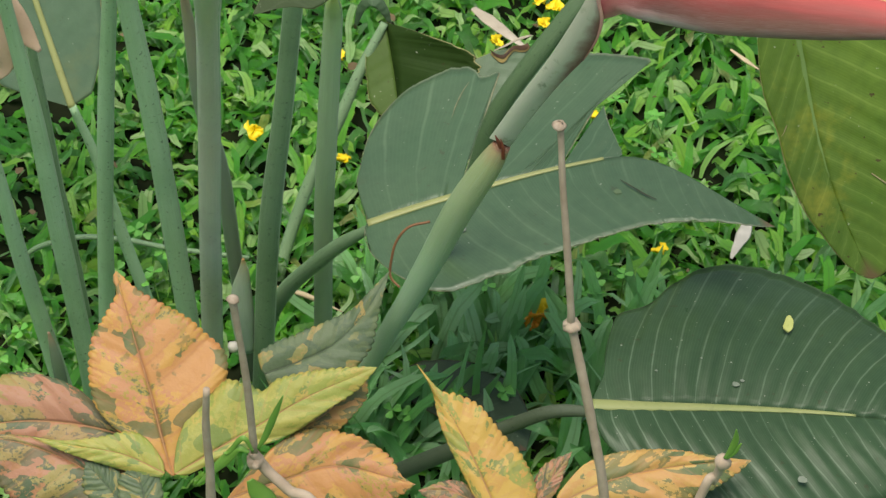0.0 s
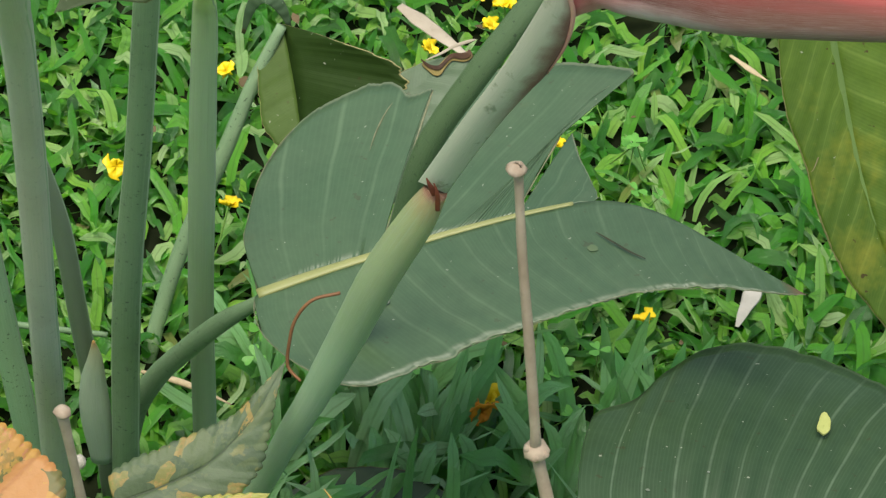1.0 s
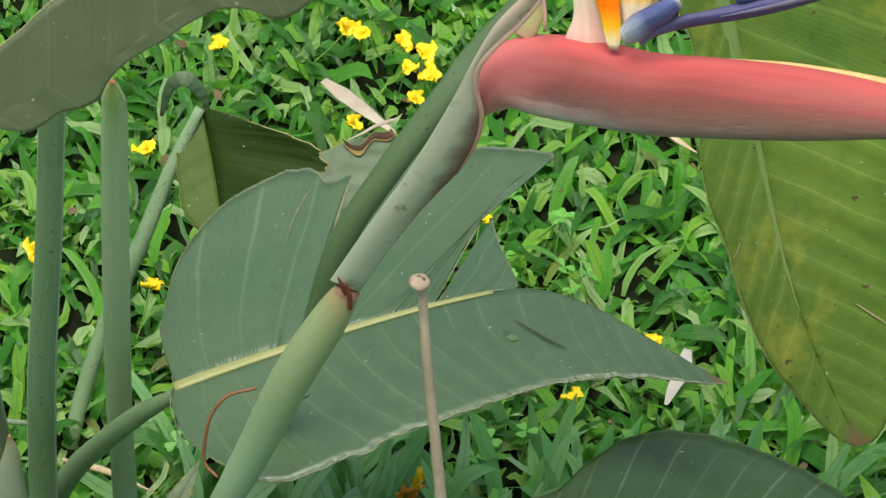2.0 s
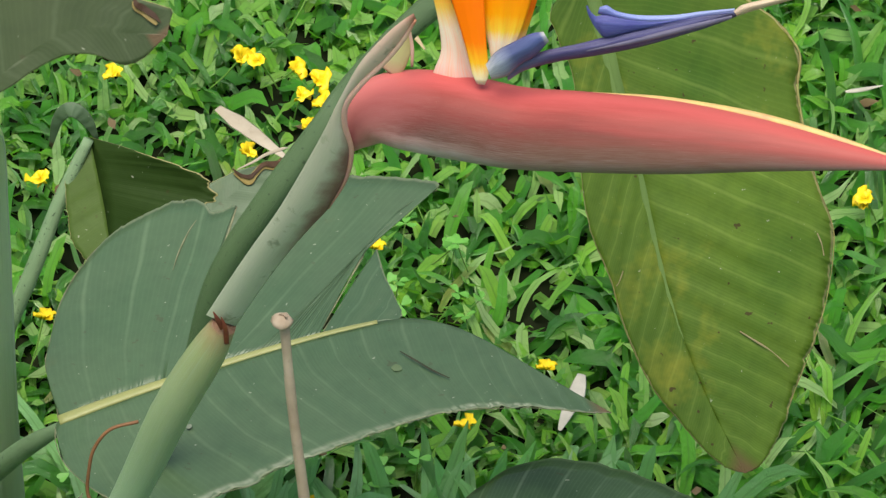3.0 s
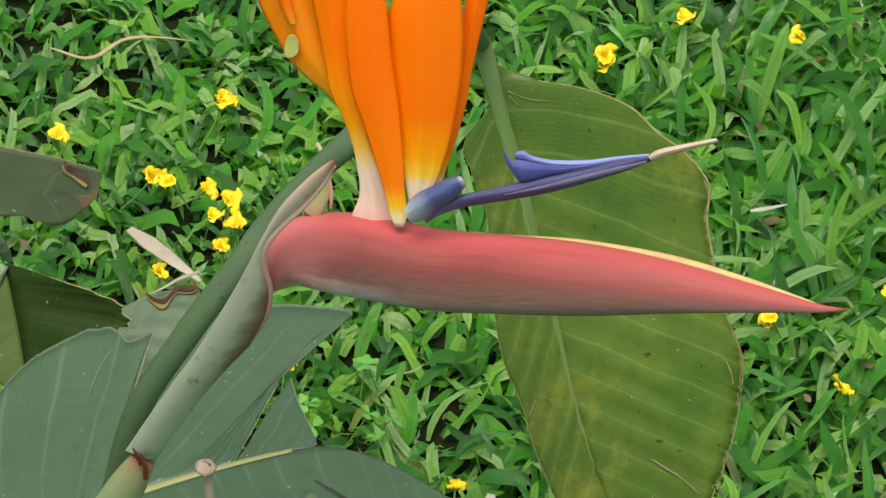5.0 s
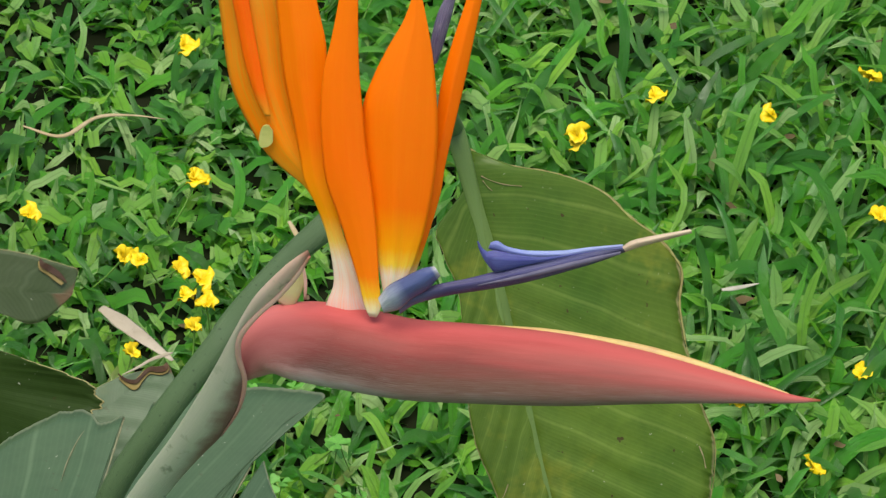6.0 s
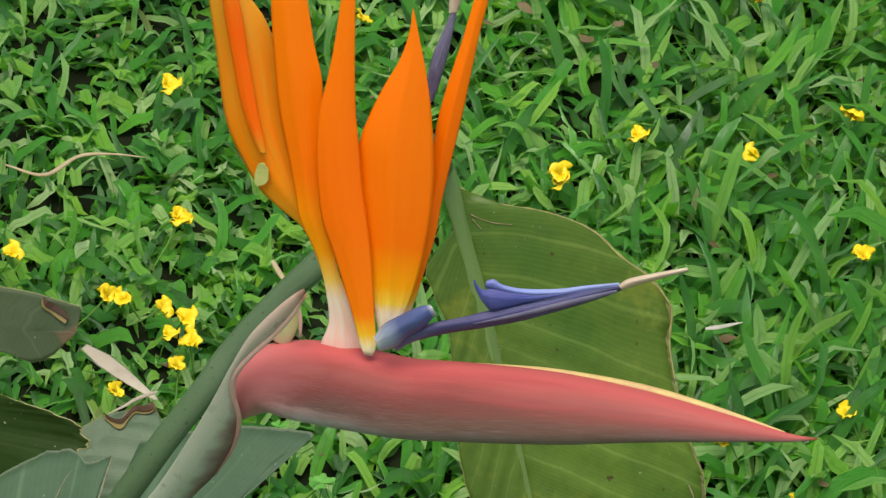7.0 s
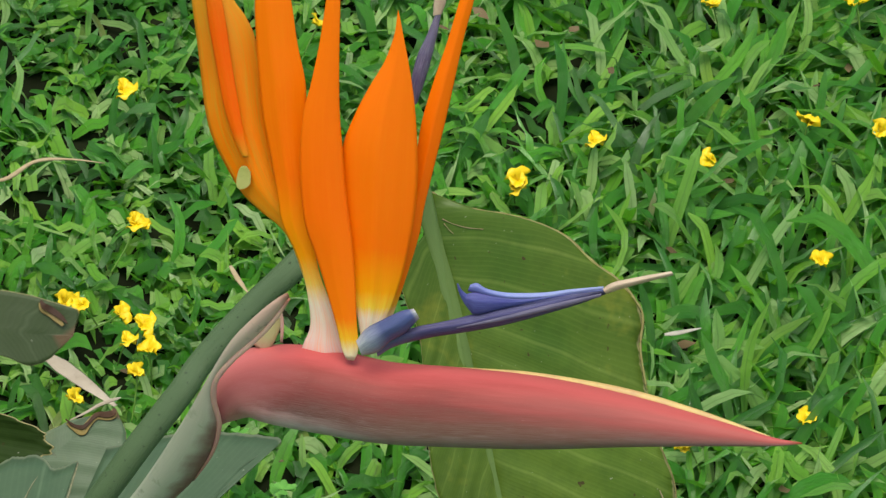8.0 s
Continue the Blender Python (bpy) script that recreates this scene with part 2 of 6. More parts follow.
def grass_material(name, tints, through_light=0.32, rough=0.30):
    """Thin glossy blades that let some light through."""
    m, nt, b = nodes_of(name, rough, 1.0)
    b.inputs["IOR"].default_value = 1.78
    geo = nt.nodes.new("ShaderNodeNewGeometry")
    r = geo.outputs["Random Per Island"]
    uv, u, v = uv_xy(nt)
    c = ramp(nt, r, *tints)
    c = mixer(nt, ramp(nt, noise_tex(nt, 6, 3), (0.35, 0.0), (0.65, 0.45)), c, (0.04, 0.26, 0.014))
    c = mixer(nt, ramp(nt, noise_tex(nt, 60, 3), (0.45, 0.0), (0.75, 0.4)), c, (0.18, 0.52, 0.05))
    rib = ramp(nt, math_node(nt, "ABSOLUTE", math_node(nt, "SUBTRACT", v, 0.5)), (0.03, 0.4), (0.09, 0.0))
    c = mixer(nt, rib, c, (0.08, 0.26, 0.03))
    nt.links.new(c, b.inputs["Base Color"])
    bump(nt, b, math_node(nt, "ADD", noise_tex(nt, 14, 3, stretched(nt, uv, 0.4, 14.0)), math_node(nt, "MULTIPLY", noise_tex(nt, 5, 2, stretched(nt, uv, 3.0, 1.2)), 3.0)), 0.7, 0.0016)
    thin = nt.nodes.new("ShaderNodeBsdfTranslucent")
    nt.links.new(mixer(nt, 0.6, c, (0.30, 0.82, 0.03)), thin.inputs["Color"])
    both = nt.nodes.new("ShaderNodeMixShader")
    both.inputs[0].default_value = through_light
    nt.links.new(b.outputs[0], both.inputs[1])
    nt.links.new(thin.outputs[0], both.inputs[2])
    out = [n for n in nt.nodes if n.type == "OUTPUT_MATERIAL"][0]
    nt.links.new(both.outputs[0], out.inputs["Surface"])
    return m


# The palest tints paint sky sheen onto some of the blades as colour.
M_GRASS = grass_material("grass", [(0.0, (0.012, 0.085, 0.005)), (0.26, (0.035, 0.23, 0.010)), (0.46, (0.085, 0.42, 0.022)), (0.60, (0.18, 0.60, 0.035)), (0.74, (0.46, 0.84, 0.10)), (0.83, (0.70, 0.90, 0.42)), (0.92, (0.34, 0.68, 0.12)), (0.985, (0.42, 0.80, 0.06)), (1.0, (0.42, 0.32, 0.14))])
M_TALL_GRASS = grass_material("tall grass", [(0.0, (0.04, 0.22, 0.025)), (0.3, (0.16, 0.48, 0.12)), (0.6, (0.32, 0.66, 0.26)), (1.0, (0.52, 0.80, 0.44))], 0.2, 0.30)
# Near-black: the shade in the gaps of the grass is put into this colour.
M_SOIL = plain_material("shade-dark soil", (0.007, 0.010, 0.004), (0.014, 0.018, 0.007), 22, 0.9, 0.9, 0.1)
M_TORN = leaf_material("grey green leaf", (0.052, 0.098, 0.046), (0.071, 0.121, 0.058), (0.14, 0.205, 0.115), 17, 0.38, spec=0.5, relief=0.6, nerve=0.38, dry_from=0.965, rim_tint=(0.20, 0.23, 0.14))
M_POINTED = leaf_material("slate green leaf", (0.075, 0.130, 0.072), (0.10, 0.16, 0.09), (0.09, 0.14, 0.08), 12, relief=0.1, nerve=0.15)
M_DARK = leaf_material("dark green leaf", (0.031, 0.062, 0.028), (0.046, 0.084, 0.038), (0.17, 0.23, 0.15), 18, 0.34, relief=0.8, rim_tint=(0.10, 0.15, 0.07), nerve=0.5, spec=0.2)
M_HANG = leaf_material("yellow green leaf", (0.052, 0.108, 0.010), (0.125, 0.190, 0.022), (0.21, 0.28, 0.06), 15, 0.40, (0.36, 0.32, 0.04), 0.95, relief=0.5, nerve=0.32, spec=0.28, blotch=0.6, dry_from=0.96)
M_PALE = leaf_material("pale green leaf", (0.075, 0.125, 0.065), (0.10, 0.155, 0.082), (0.13, 0.19, 0.11), 9, 0.5)
M_OLIVE = leaf_material("olive leaf", (0.040, 0.062, 0.018), (0.065, 0.09, 0.03), (0.10, 0.13, 0.065), 7, 0.5)
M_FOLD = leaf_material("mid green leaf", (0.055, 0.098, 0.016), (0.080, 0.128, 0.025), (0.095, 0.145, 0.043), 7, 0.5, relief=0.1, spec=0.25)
# Darker copy of the folded leaf's green: shade on the averted half, as colour.
M_FOLD_SHADED = leaf_material("shaded half of folded leaf", (0.018, 0.040, 0.007), (0.032, 0.060, 0.011), (0.04, 0.065, 0.016), 8, 0.55, spec=0.12, relief=0.04, nerve=0.08, blotch=0.5)
M_LOW = leaf_material("low green leaf", (0.040, 0.068, 0.032), (0.056, 0.088, 0.042), (0.10, 0.14, 0.08), 12, 0.5, relief=0.3, rim_tint=(0.26, 0.12, 0.07), nerve=0.5)
M_RIM = plain_material("withered rim", (0.30, 0.29, 0.10), (0.22, 0.16, 0.06), 250, 0.7, 0.5)
M_DRYRIM = plain_material("dry pale rim", (0.24, 0.23, 0.14), (0.13, 0.14, 0.075), 250, 0.7, 0.5)
M_COPPER_RIB = plain_material("copper midrib", (0.36, 0.19, 0.08), (0.30, 0.16, 0.06), 120, 0.5)
M_LAVENDER = plain_material("lavender stripe", (0.17, 0.15, 0.23), (0.11, 0.10, 0.18), 160, 0.45)
M_RIB = plain_material("midrib", (0.24, 0.25, 0.09), (0.31, 0.31, 0.125), 40, 0.45, 0.1)
M_RIB_SOFT = plain_material("dull midrib", (0.22, 0.25, 0.085), (0.28, 0.29, 0.11), 40, 0.45, 0.1)
M_RIB_GREEN = plain_material("green midrib", (0.095, 0.155, 0.035), (0.13, 0.20, 0.05), 40, 0.45, 0.1)
M_RIB_BROAD = along_material("broad rib", [(0.0, (0.10, 0.16, 0.06)), (0.2, (0.115, 0.185, 0.055)), (1.0, (0.13, 0.20, 0.05))], (0.17, 0.25, 0.09), 0.6)
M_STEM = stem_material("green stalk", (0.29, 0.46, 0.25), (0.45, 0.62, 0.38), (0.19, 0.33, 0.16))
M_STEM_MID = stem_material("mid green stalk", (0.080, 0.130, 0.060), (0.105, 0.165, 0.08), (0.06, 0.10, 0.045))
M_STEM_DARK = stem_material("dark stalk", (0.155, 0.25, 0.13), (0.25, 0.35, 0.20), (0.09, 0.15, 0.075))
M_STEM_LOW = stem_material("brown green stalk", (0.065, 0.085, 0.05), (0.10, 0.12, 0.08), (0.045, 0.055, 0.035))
M_STEM_GREY = stem_material("grey stalk", (0.44, 0.47, 0.37), (0.58, 0.57, 0.47), (0.38, 0.33, 0.26), 0.25)
M_SHEATH = along_material("sheath", [(0.0, (0.18, 0.05, 0.03)), (0.02, (0.36, 0.27, 0.13)), (0.1, (0.31, 0.36, 0.17)), (0.35, (0.27, 0.39, 0.23)), (1.0, (0.24, 0.35, 0.22))], (0.38, 0.48, 0.34), 0.6, 0.5, 12.0, 0.45)
M_SHEATH_TIP = along_material("bright sheath", [(0.0, (0.36, 0.10, 0.05)), (0.03, (0.66, 0.68, 0.24)), (0.15, (0.58, 0.70, 0.27)), (0.4, (0.42, 0.55, 0.32)), (1.0, (0.28, 0.38, 0.22))], (0.18, 0.27, 0.14), 0.5, 0.5, 12.0, 0.45)
M_MARGIN = plain_material("pale stalk margin", (0.33, 0.42, 0.28), (0.40, 0.48, 0.33), 60, 0.5)
M_SHEATH_DRY = along_material("dry sheath", [(0.0, (0.48, 0.28, 0.19)), (0.2, (0.42, 0.34, 0.24)), (0.4, (0.24, 0.29, 0.20)), (1.0, (0.14, 0.19, 0.12))], (0.16, 0.12, 0.08), 0.4)
M_BRACT = along_material("bract lining", [(0.0, (0.46, 0.28, 0.20)), (0.3, (0.46, 0.43, 0.21)), (0.8, (0.42, 0.36, 0.16)), (1.0, (0.35, 0.08, 0.04))], (0.50, 0.44, 0.28), 0.4)
M_BRACT_EDGE = along_material("bract edge", [(0.0, (0.40, 0.12, 0.07)), (0.1, (0.66, 0.42, 0.34)), (0.5, (0.66, 0.38, 0.33)), (0.8, (0.52, 0.25, 0.21)), (1.0, (0.20, 0.09, 0.07))], (0.70, 0.52, 0.45), 0.5)
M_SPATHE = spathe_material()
M_NECK = neck_material()
M_SEPAL_FRONT = along_material("orange sepal", [(0.0, (0.84, 0.78, 0.60)), (0.025, (0.88, 0.76, 0.44)), (0.055, (0.92, 0.54, 0.03)), (0.11, (0.97, 0.20, 0.002)), (0.4, (0.97, 0.150, 0.0)), (1.0, (0.98, 0.20, 0.001))], (0.98, 0.20, 0.003), 0.4, 0.5, 3.0, 0.06)
M_SEPAL = along_material("white-based orange sepal", [(0.0, (0.84, 0.80, 0.68)), (0.065, (0.88, 0.82, 0.66)), (0.10, (0.94, 0.66, 0.06)), (0.15, (0.97, 0.38, 0.004)), (0.28, (0.97, 0.168, 0.0)), (1.0, (0.98, 0.19, 0.001))], (0.98, 0.21, 0.004), 0.4, 0.5, 3.0, 0.06)
M_SEPAL_RED = along_material("red orange sepal", [(0.0, (0.76, 0.30, 0.02)), (0.15, (0.93, 0.13, 0.0)), (0.7, (0.92, 0.11, 0.0)), (1.0, (0.78, 0.16, 0.004))], (0.86, 0.22, 0.006), 0.5, 0.5, 3.0, 0.06)
M_SEPAL_PINK = along_material("pink-based orange sepal", [(0.0, (0.66, 0.34, 0.30)), (0.06, (0.76, 0.56, 0.50)), (0.15, (0.82, 0.72, 0.58)), (0.20, (0.87, 0.60, 0.10)), (0.26, (0.97, 0.36, 0.003)), (0.45, (0.97, 0.175, 0.0)), (1.0, (0.98, 0.20, 0.001))], (0.98, 0.23, 0.004), 0.5, 0.5, 3.0, 0.06)
M_SEPAL_OLD = along_material("olive-streaked orange sepal", [(0.0, (0.76, 0.60, 0.30)), (0.12, (0.86, 0.40, 0.02)), (0.4, (0.95, 0.22, 0.001)), (0.7, (0.82, 0.22, 0.006)), (1.0, (0.64, 0.30, 0.02))], (0.60, 0.36, 0.03), 0.6, 0.5, 3.0, 0.06)
M_BLUE = along_material("violet blue petal", [(0.0, (0.12, 0.13, 0.24)), (0.2, (0.04, 0.034, 0.11)), (0.5, (0.045, 0.04, 0.14)), (0.8, (0.055, 0.055, 0.17)), (1.0, (0.04, 0.035, 0.08))], (0.24, 0.24, 0.40), 0.5, 0.4, 5.0)
M_PURPLE = along_material("striped purple petal", [(0.0, (0.07, 0.055, 0.13)), (0.5, (0.10, 0.085, 0.17)), (1.0, (0.13, 0.11, 0.19))], (0.44, 0.41, 0.54), 0.8, 0.4, 5.0)
M_BLUE_LOBE = along_material("blue lobe", [(0.0, (0.07, 0.07, 0.25)), (0.3, (0.055, 0.06, 0.25)), (0.7, (0.08, 0.09, 0.31)), (1.0, (0.12, 0.13, 0.30))], (0.16, 0.19, 0.45), 0.6, 0.4, 5.0)
M_BLUE_PALE = along_material("pale blue petal", [(0.0, (0.12, 0.14, 0.40)), (0.3, (0.22, 0.27, 0.58)), (1.0, (0.26, 0.30, 0.55))], (0.38, 0.43, 0.68), 0.5, 0.42)
M_BLUE_HOOD = along_material("slate blue petal", [(0.0, (0.46, 0.47, 0.50)), (0.2, (0.26, 0.29, 0.38)), (0.45, (0.075, 0.095, 0.22)), (0.92, (0.07, 0.095, 0.25)), (1.0, (0.5, 0.5, 0.5))], (0.045, 0.055, 0.14), 0.6, 0.4, 4.0)
M_STYLE = plain_material("style", (0.50, 0.37, 0.27), (0.60, 0.48, 0.36), 150, 0.5)
M_YELLOW_LINE = plain_material("yellow margin", (0.58, 0.45, 0.14), (0.50, 0.30, 0.13), 130, 0.45)
M_TWIG = plain_material("pale dry twig", (0.33, 0.245, 0.175), (0.47, 0.37, 0.28), 70, 0.8, 0.6, 0.15)
M_PITH = plain_material("pith", (0.42, 0.34, 0.26), (0.27, 0.19, 0.13), 200, 0.9)
M_SPROUT = plain_material("fresh sprout", (0.16, 0.30, 0.05), (0.12, 0.25, 0.05), 90, 0.4)
M_YELLOW = plain_material("yellow petal", (0.80, 0.54, 0.010), (0.86, 0.64, 0.018), 200, 0.5)
M_ORANGE_OLD = plain_material("wilted petal", (0.75, 0.28, 0.01), (0.62, 0.24, 0.02), 200, 0.6)
M_CLOVER = plain_material("clover leaf", (0.09, 0.28, 0.04), (0.14, 0.37, 0.06), 90, 0.5)
M_STRAW = plain_material("straw", (0.36, 0.26, 0.14), (0.50, 0.40, 0.26), 90, 0.75, 0.4)
M_DRYLEAF = plain_material("dry leaf", (0.34, 0.28, 0.21), (0.48, 0.41, 0.33), 60, 0.75, 0.4)
M_BURNT = plain_material("scorched rim", (0.03, 0.013, 0.008), (0.085, 0.038, 0.016), 120, 0.7, 0.5)
M_BURNT_RED = plain_material("dry red tip", (0.22, 0.05, 0.025), (0.12, 0.03, 0.02), 150, 0.6, 0.4)
M_STAIN = plain_material("tan stain", (0.11, 0.15, 0.07), (0.09, 0.14, 0.065), 200, 0.5)
M_SINGED = plain_material("singed yellow rim", (0.20, 0.14, 0.045), (0.27, 0.20, 0.06), 150, 0.6)
M_LITTER = plain_material("brown litter", (0.10, 0.07, 0.035), (0.19, 0.14, 0.08), 40, 0.85, 0.4, 0.15)
M_SCAR = plain_material("dry scar", (0.20, 0.15, 0.07), (0.30, 0.25, 0.14), 200, 0.7)
M_CRACK = plain_material("dark split", (0.02, 0.03, 0.015), (0.05, 0.04, 0.02), 200, 0.8)
M_WHITE = plain_material("pale petal", (0.36, 0.33, 0.28), (0.50, 0.46, 0.40), 80, 0.6)
M_PALE_SPOT = plain_material("pale spot", (0.13, 0.16, 0.11), (0.20, 0.22, 0.17), 200, 0.6)
M_TENDRIL = plain_material("brown tendril", (0.16, 0.07, 0.03), (0.24, 0.11, 0.05), 80, 0.6)
M_DEAD = plain_material("dead bract", (0.52, 0.33, 0.22), (0.60, 0.42, 0.30), 60, 0.7, 0.3)
M_BRACT_TIP = along_material("bract tip", [(0.0, (0.50, 0.24, 0.08)), (0.12, (0.48, 0.46, 0.29)), (0.4, (0.42, 0.48, 0.36)), (1.0, (0.34, 0.42, 0.30))], (0.16, 0.22, 0.14), 0.5, 0.5, 14.0)
M_BIT = plain_material("lime petal fragment", (0.36, 0.38, 0.10), (0.48, 0.48, 0.16), 120, 0.5)
COPPER_MATS = [
    copper_material("orange copperleaf", [(0.0, (0.420, 0.198, 0.068)), (0.3, (0.437, 0.241, 0.059)), (0.52, (0.403, 0.181, 0.086)), (0.66, (0.302, 0.215, 0.045)), (0.74, (0.092, 0.112, 0.041))], (0.302, 0.120, 0.072), 0.25),
    copper_material("yellow copperleaf", [(0.0, (0.286, 0.275, 0.063)), (0.3, (0.336, 0.301, 0.072)), (0.55, (0.235, 0.258, 0.054)), (0.75, (0.378, 0.284, 0.072)), (0.88, (0.151, 0.198, 0.054))], (0.336, 0.172, 0.072), 0.3),
    copper_material("green copperleaf", [(0.0, (0.084, 0.116, 0.059)), (0.3, (0.071, 0.099, 0.054)), (0.55, (0.101, 0.129, 0.059)), (0.84, (0.311, 0.215, 0.072)), (0.95, (0.227, 0.206, 0.063))], (0.109, 0.146, 0.072), 0.3),
    copper_material("pink copperleaf", [(0.0, (0.328, 0.159, 0.095)), (0.26, (0.311, 0.150, 0.068)), (0.38, (0.067, 0.090, 0.045)), (0.60, (0.252, 0.198, 0.063)), (0.76, (0.076, 0.099, 0.050))], nerves=0.2),
    copper_material("patched copperleaf", [(0.0, (0.420, 0.224, 0.072)), (0.28, (0.420, 0.267, 0.081)), (0.42, (0.084, 0.116, 0.045)), (0.62, (0.101, 0.129, 0.050)), (0.78, (0.437, 0.275, 0.081))], nerves=0.2),
    copper_material("golden copperleaf", [(0.0, (0.437, 0.275, 0.063)), (0.35, (0.420, 0.232, 0.063)), (0.58, (0.202, 0.232, 0.054)), (0.74, (0.420, 0.292, 0.072)), (0.92, (0.143, 0.181, 0.054))], (0.353, 0.172, 0.072), 0.25),
]


# ---- mesh builders ----
def catmull(points, n):
    p = np.array(points, float)
    q = np.vstack([2 * p[0] - p[1], p, 2 * p[-1] - p[-2]])
    s = np.linspace(0, len(p) - 1, n)
    i = np.minimum(s.astype(int), len(p) - 2)
    u = (s - i)[:, None]
    a, b, c, d = q[i], q[i + 1], q[i + 2], q[i + 3]
    return 0.5 * (2 * b + (c - a) * u + (2 * a - 5 * b + 4 * c - d) * u**2 + (3 * b - a - 3 * c + d) * u**3)


def unit(v):
    return v / (np.linalg.norm(v, axis=-1, keepdims=True) + 1e-12)


def mesh_from(name, verts, faces, uvs=None, smooth=True):
    me = bpy.data.meshes.new(name)
    me.from_pydata([tuple(v) for v in verts], [], faces)
    if uvs is not None:
        layer = me.uv_layers.new(name="UVMap")
        idx = np.empty(len(me.loops), int)
        me.loops.foreach_get("vertex_index", idx)
        layer.data.foreach_set("uv", np.asarray(uvs, np.float32)[idx].ravel())
    if smooth:
        me.polygons.foreach_set("use_smooth", np.ones(len(me.polygons), bool))
    me.update()
    return me


def part(name, data, material, parent=None, label=""):
    if isinstance(data, bmesh.types.BMesh):
        me = bpy.data.meshes.new(name)
        data.to_mesh(me)
        data.free()
        data = me
    if not data.materials:
        data.materials.append(material)
    ob = new(name, data)
    if parent is not None:
        ob.parent = parent
        ob.matrix_parent_inverse = parent.matrix_world.inverted()
    if label:
        tagged(ob, label)
    return ob


def thing(name, base, label, category, group="", kind=""):
    ob = new(name)
    ob.empty_display_size = 0.02
    ob.matrix_world = Matrix.Translation(base)
    ob.matrix_basis = Matrix.Translation(base)
    bpy.context.view_layer.update()
    return tagged(ob, label, category, group, kind)


TOWARDS = np.array((0.0, -0.69, 0.72))


def sweep(rows, flat=1.0, face=TOWARDS, seg=14, n=0, crease=0.0, cup=0.0, lump=0.0):
    """A closed body along control rows (x, y, z, half width). flat: depth over width, taken along face. crease: keel along the middle."""
    rows = np.array(rows, float)
    n = n or max(10, 6 * len(rows))
    c = catmull(rows, n)
    pos, rad = c[:, :3], np.maximum(c[:, 3], 0.00015)
    tan = unit(np.gradient(pos, axis=0))
    face = np.asarray(face, float)
    side = unit(np.cross(tan, face))
    nrm = unit(np.cross(side, tan))
    ang = np.linspace(0, 2 * math.pi, seg, endpoint=False)
    verts, uvs = [], []
    for k in range(n):
        r = rad[k] * (1 + lump * noise.noise(Vector(pos[k] * 120.0)))
        for a in ang:
            x, y = math.cos(a), math.sin(a)
            off = crease * (1 - abs(x)) + cup * x * x
            verts.append(pos[k] + side[k] * x * r + nrm[k] * (y * r * flat + off * r))
            uvs.append((k / (n - 1), 0.5 - 0.5 * x))
    faces = []
    for k in range(n - 1):
        for j in range(seg):
            j2 = (j + 1) % seg
            faces.append((k * seg + j, k * seg + j2, (k + 1) * seg + j2, (k + 1) * seg + j))
    faces.append(tuple(range(seg - 1, -1, -1)))
    faces.append(tuple((n - 1) * seg + j for j in range(seg)))
    return mesh_from("body", verts, faces, uvs)


def blade(spec, nu=90, nv=10, droop=(0.0, 0.0), wave=0.0, ragged=0.03, corrugate=0.0, seed=0, fold=(0.0, 0.0), arch=0.0):
    """A leaf blade on a midrib: the grid runs along the side veins."""
    mid = catmull(spec["mid"], 240)
    s = np.r_[0, np.cumsum(np.linalg.norm(np.diff(mid, axis=0), axis=1))]
    us = np.linspace(0, 1, nu)
    mid = np.stack([np.interp(us * s[-1], s, mid[:, k]) for k in range(3)], 1)
    k = max(1, int(spec.get("ease", 0.0) * nu))
    tan = unit(np.array([mid[min(i + k, nu - 1)] - mid[max(i - k, 0)] for i in range(nu)]))
    nrm = np.array(spec["normal"])
    side = unit(np.cross(nrm, tan))
    va = spec["veins"]
    lens = []
    for k in ("near", "far"):
        prof = [p if isinstance(p, tuple) else (i / (len(spec[k]) - 1), p) for i, p in enumerate(spec[k])]
        lens.append(np.interp(us, [p[0] for p in prof], [p[1] for p in prof], right=0.0))
    verts, uvs = [], []
    for i, u in enumerate(us):
        for j in range(-nv, nv + 1):
            sd = 0 if j >= 0 else 1
            sg = 1 if j >= 0 else -1
            q = abs(j) / nv
            a = radians(va[0] + (va[1] - va[0]) * u if sd == 0 else va[2] + (va[3] - va[2]) * u)
            d = math.cos(a) * tan[i] + math.sin(a) * sg * side[i]
            length = lens[sd][i]
            ribs = spec.get("ribs", 14)
            uj = u + 0.45 / ribs * noise.noise(Vector((u * 7 + seed, sg * 2.2, 8)))
            rag = 1 + ragged * noise.noise(Vector((u * 16 + seed, sg * 3.1, 0))) + 0.5 * ragged * noise.noise(Vector((u * 60 + seed, sg * 5.3, 2)))
            lift = droop[sd] * q * q + fold[sd] * q + wave * q * noise.noise(Vector((u * 5 + seed, sg * 1.7, 3)))
            lift = lift * length + corrugate * q**0.5 * (1 - 0.5 * q) * math.sin(uj * 6.283 * ribs) * (0.95 + 0.8 * noise.noise(Vector((u * 9, q * 2, sg + seed)))) * (1 if length > 0.004 else 0)
            verts.append(mid[i] + d * length * q * rag - tan[i] * (arch * length * q * (1 - q)) + nrm * lift)
            uvs.append((uj, 0.5 + 0.5 * q * sg))
    w = 2 * nv + 1
    faces = []
    for i in range(nu - 1):
        for j in range(w - 1):
            sd = 0 if j >= nv else 1
            if lens[sd][i] < 0.0005 and lens[sd][i + 1] < 0.0005:
                continue
            faces.append((i * w + j, (i + 1) * w + j, (i + 1) * w + j + 1, i * w + j + 1))
    return mesh_from("blade", verts, faces, uvs)


def solid(ob, thickness=0.0005):
    md = ob.modifiers.new("thickness", "SOLIDIFY")
    md.thickness, md.offset = thickness, 0.0
    return ob


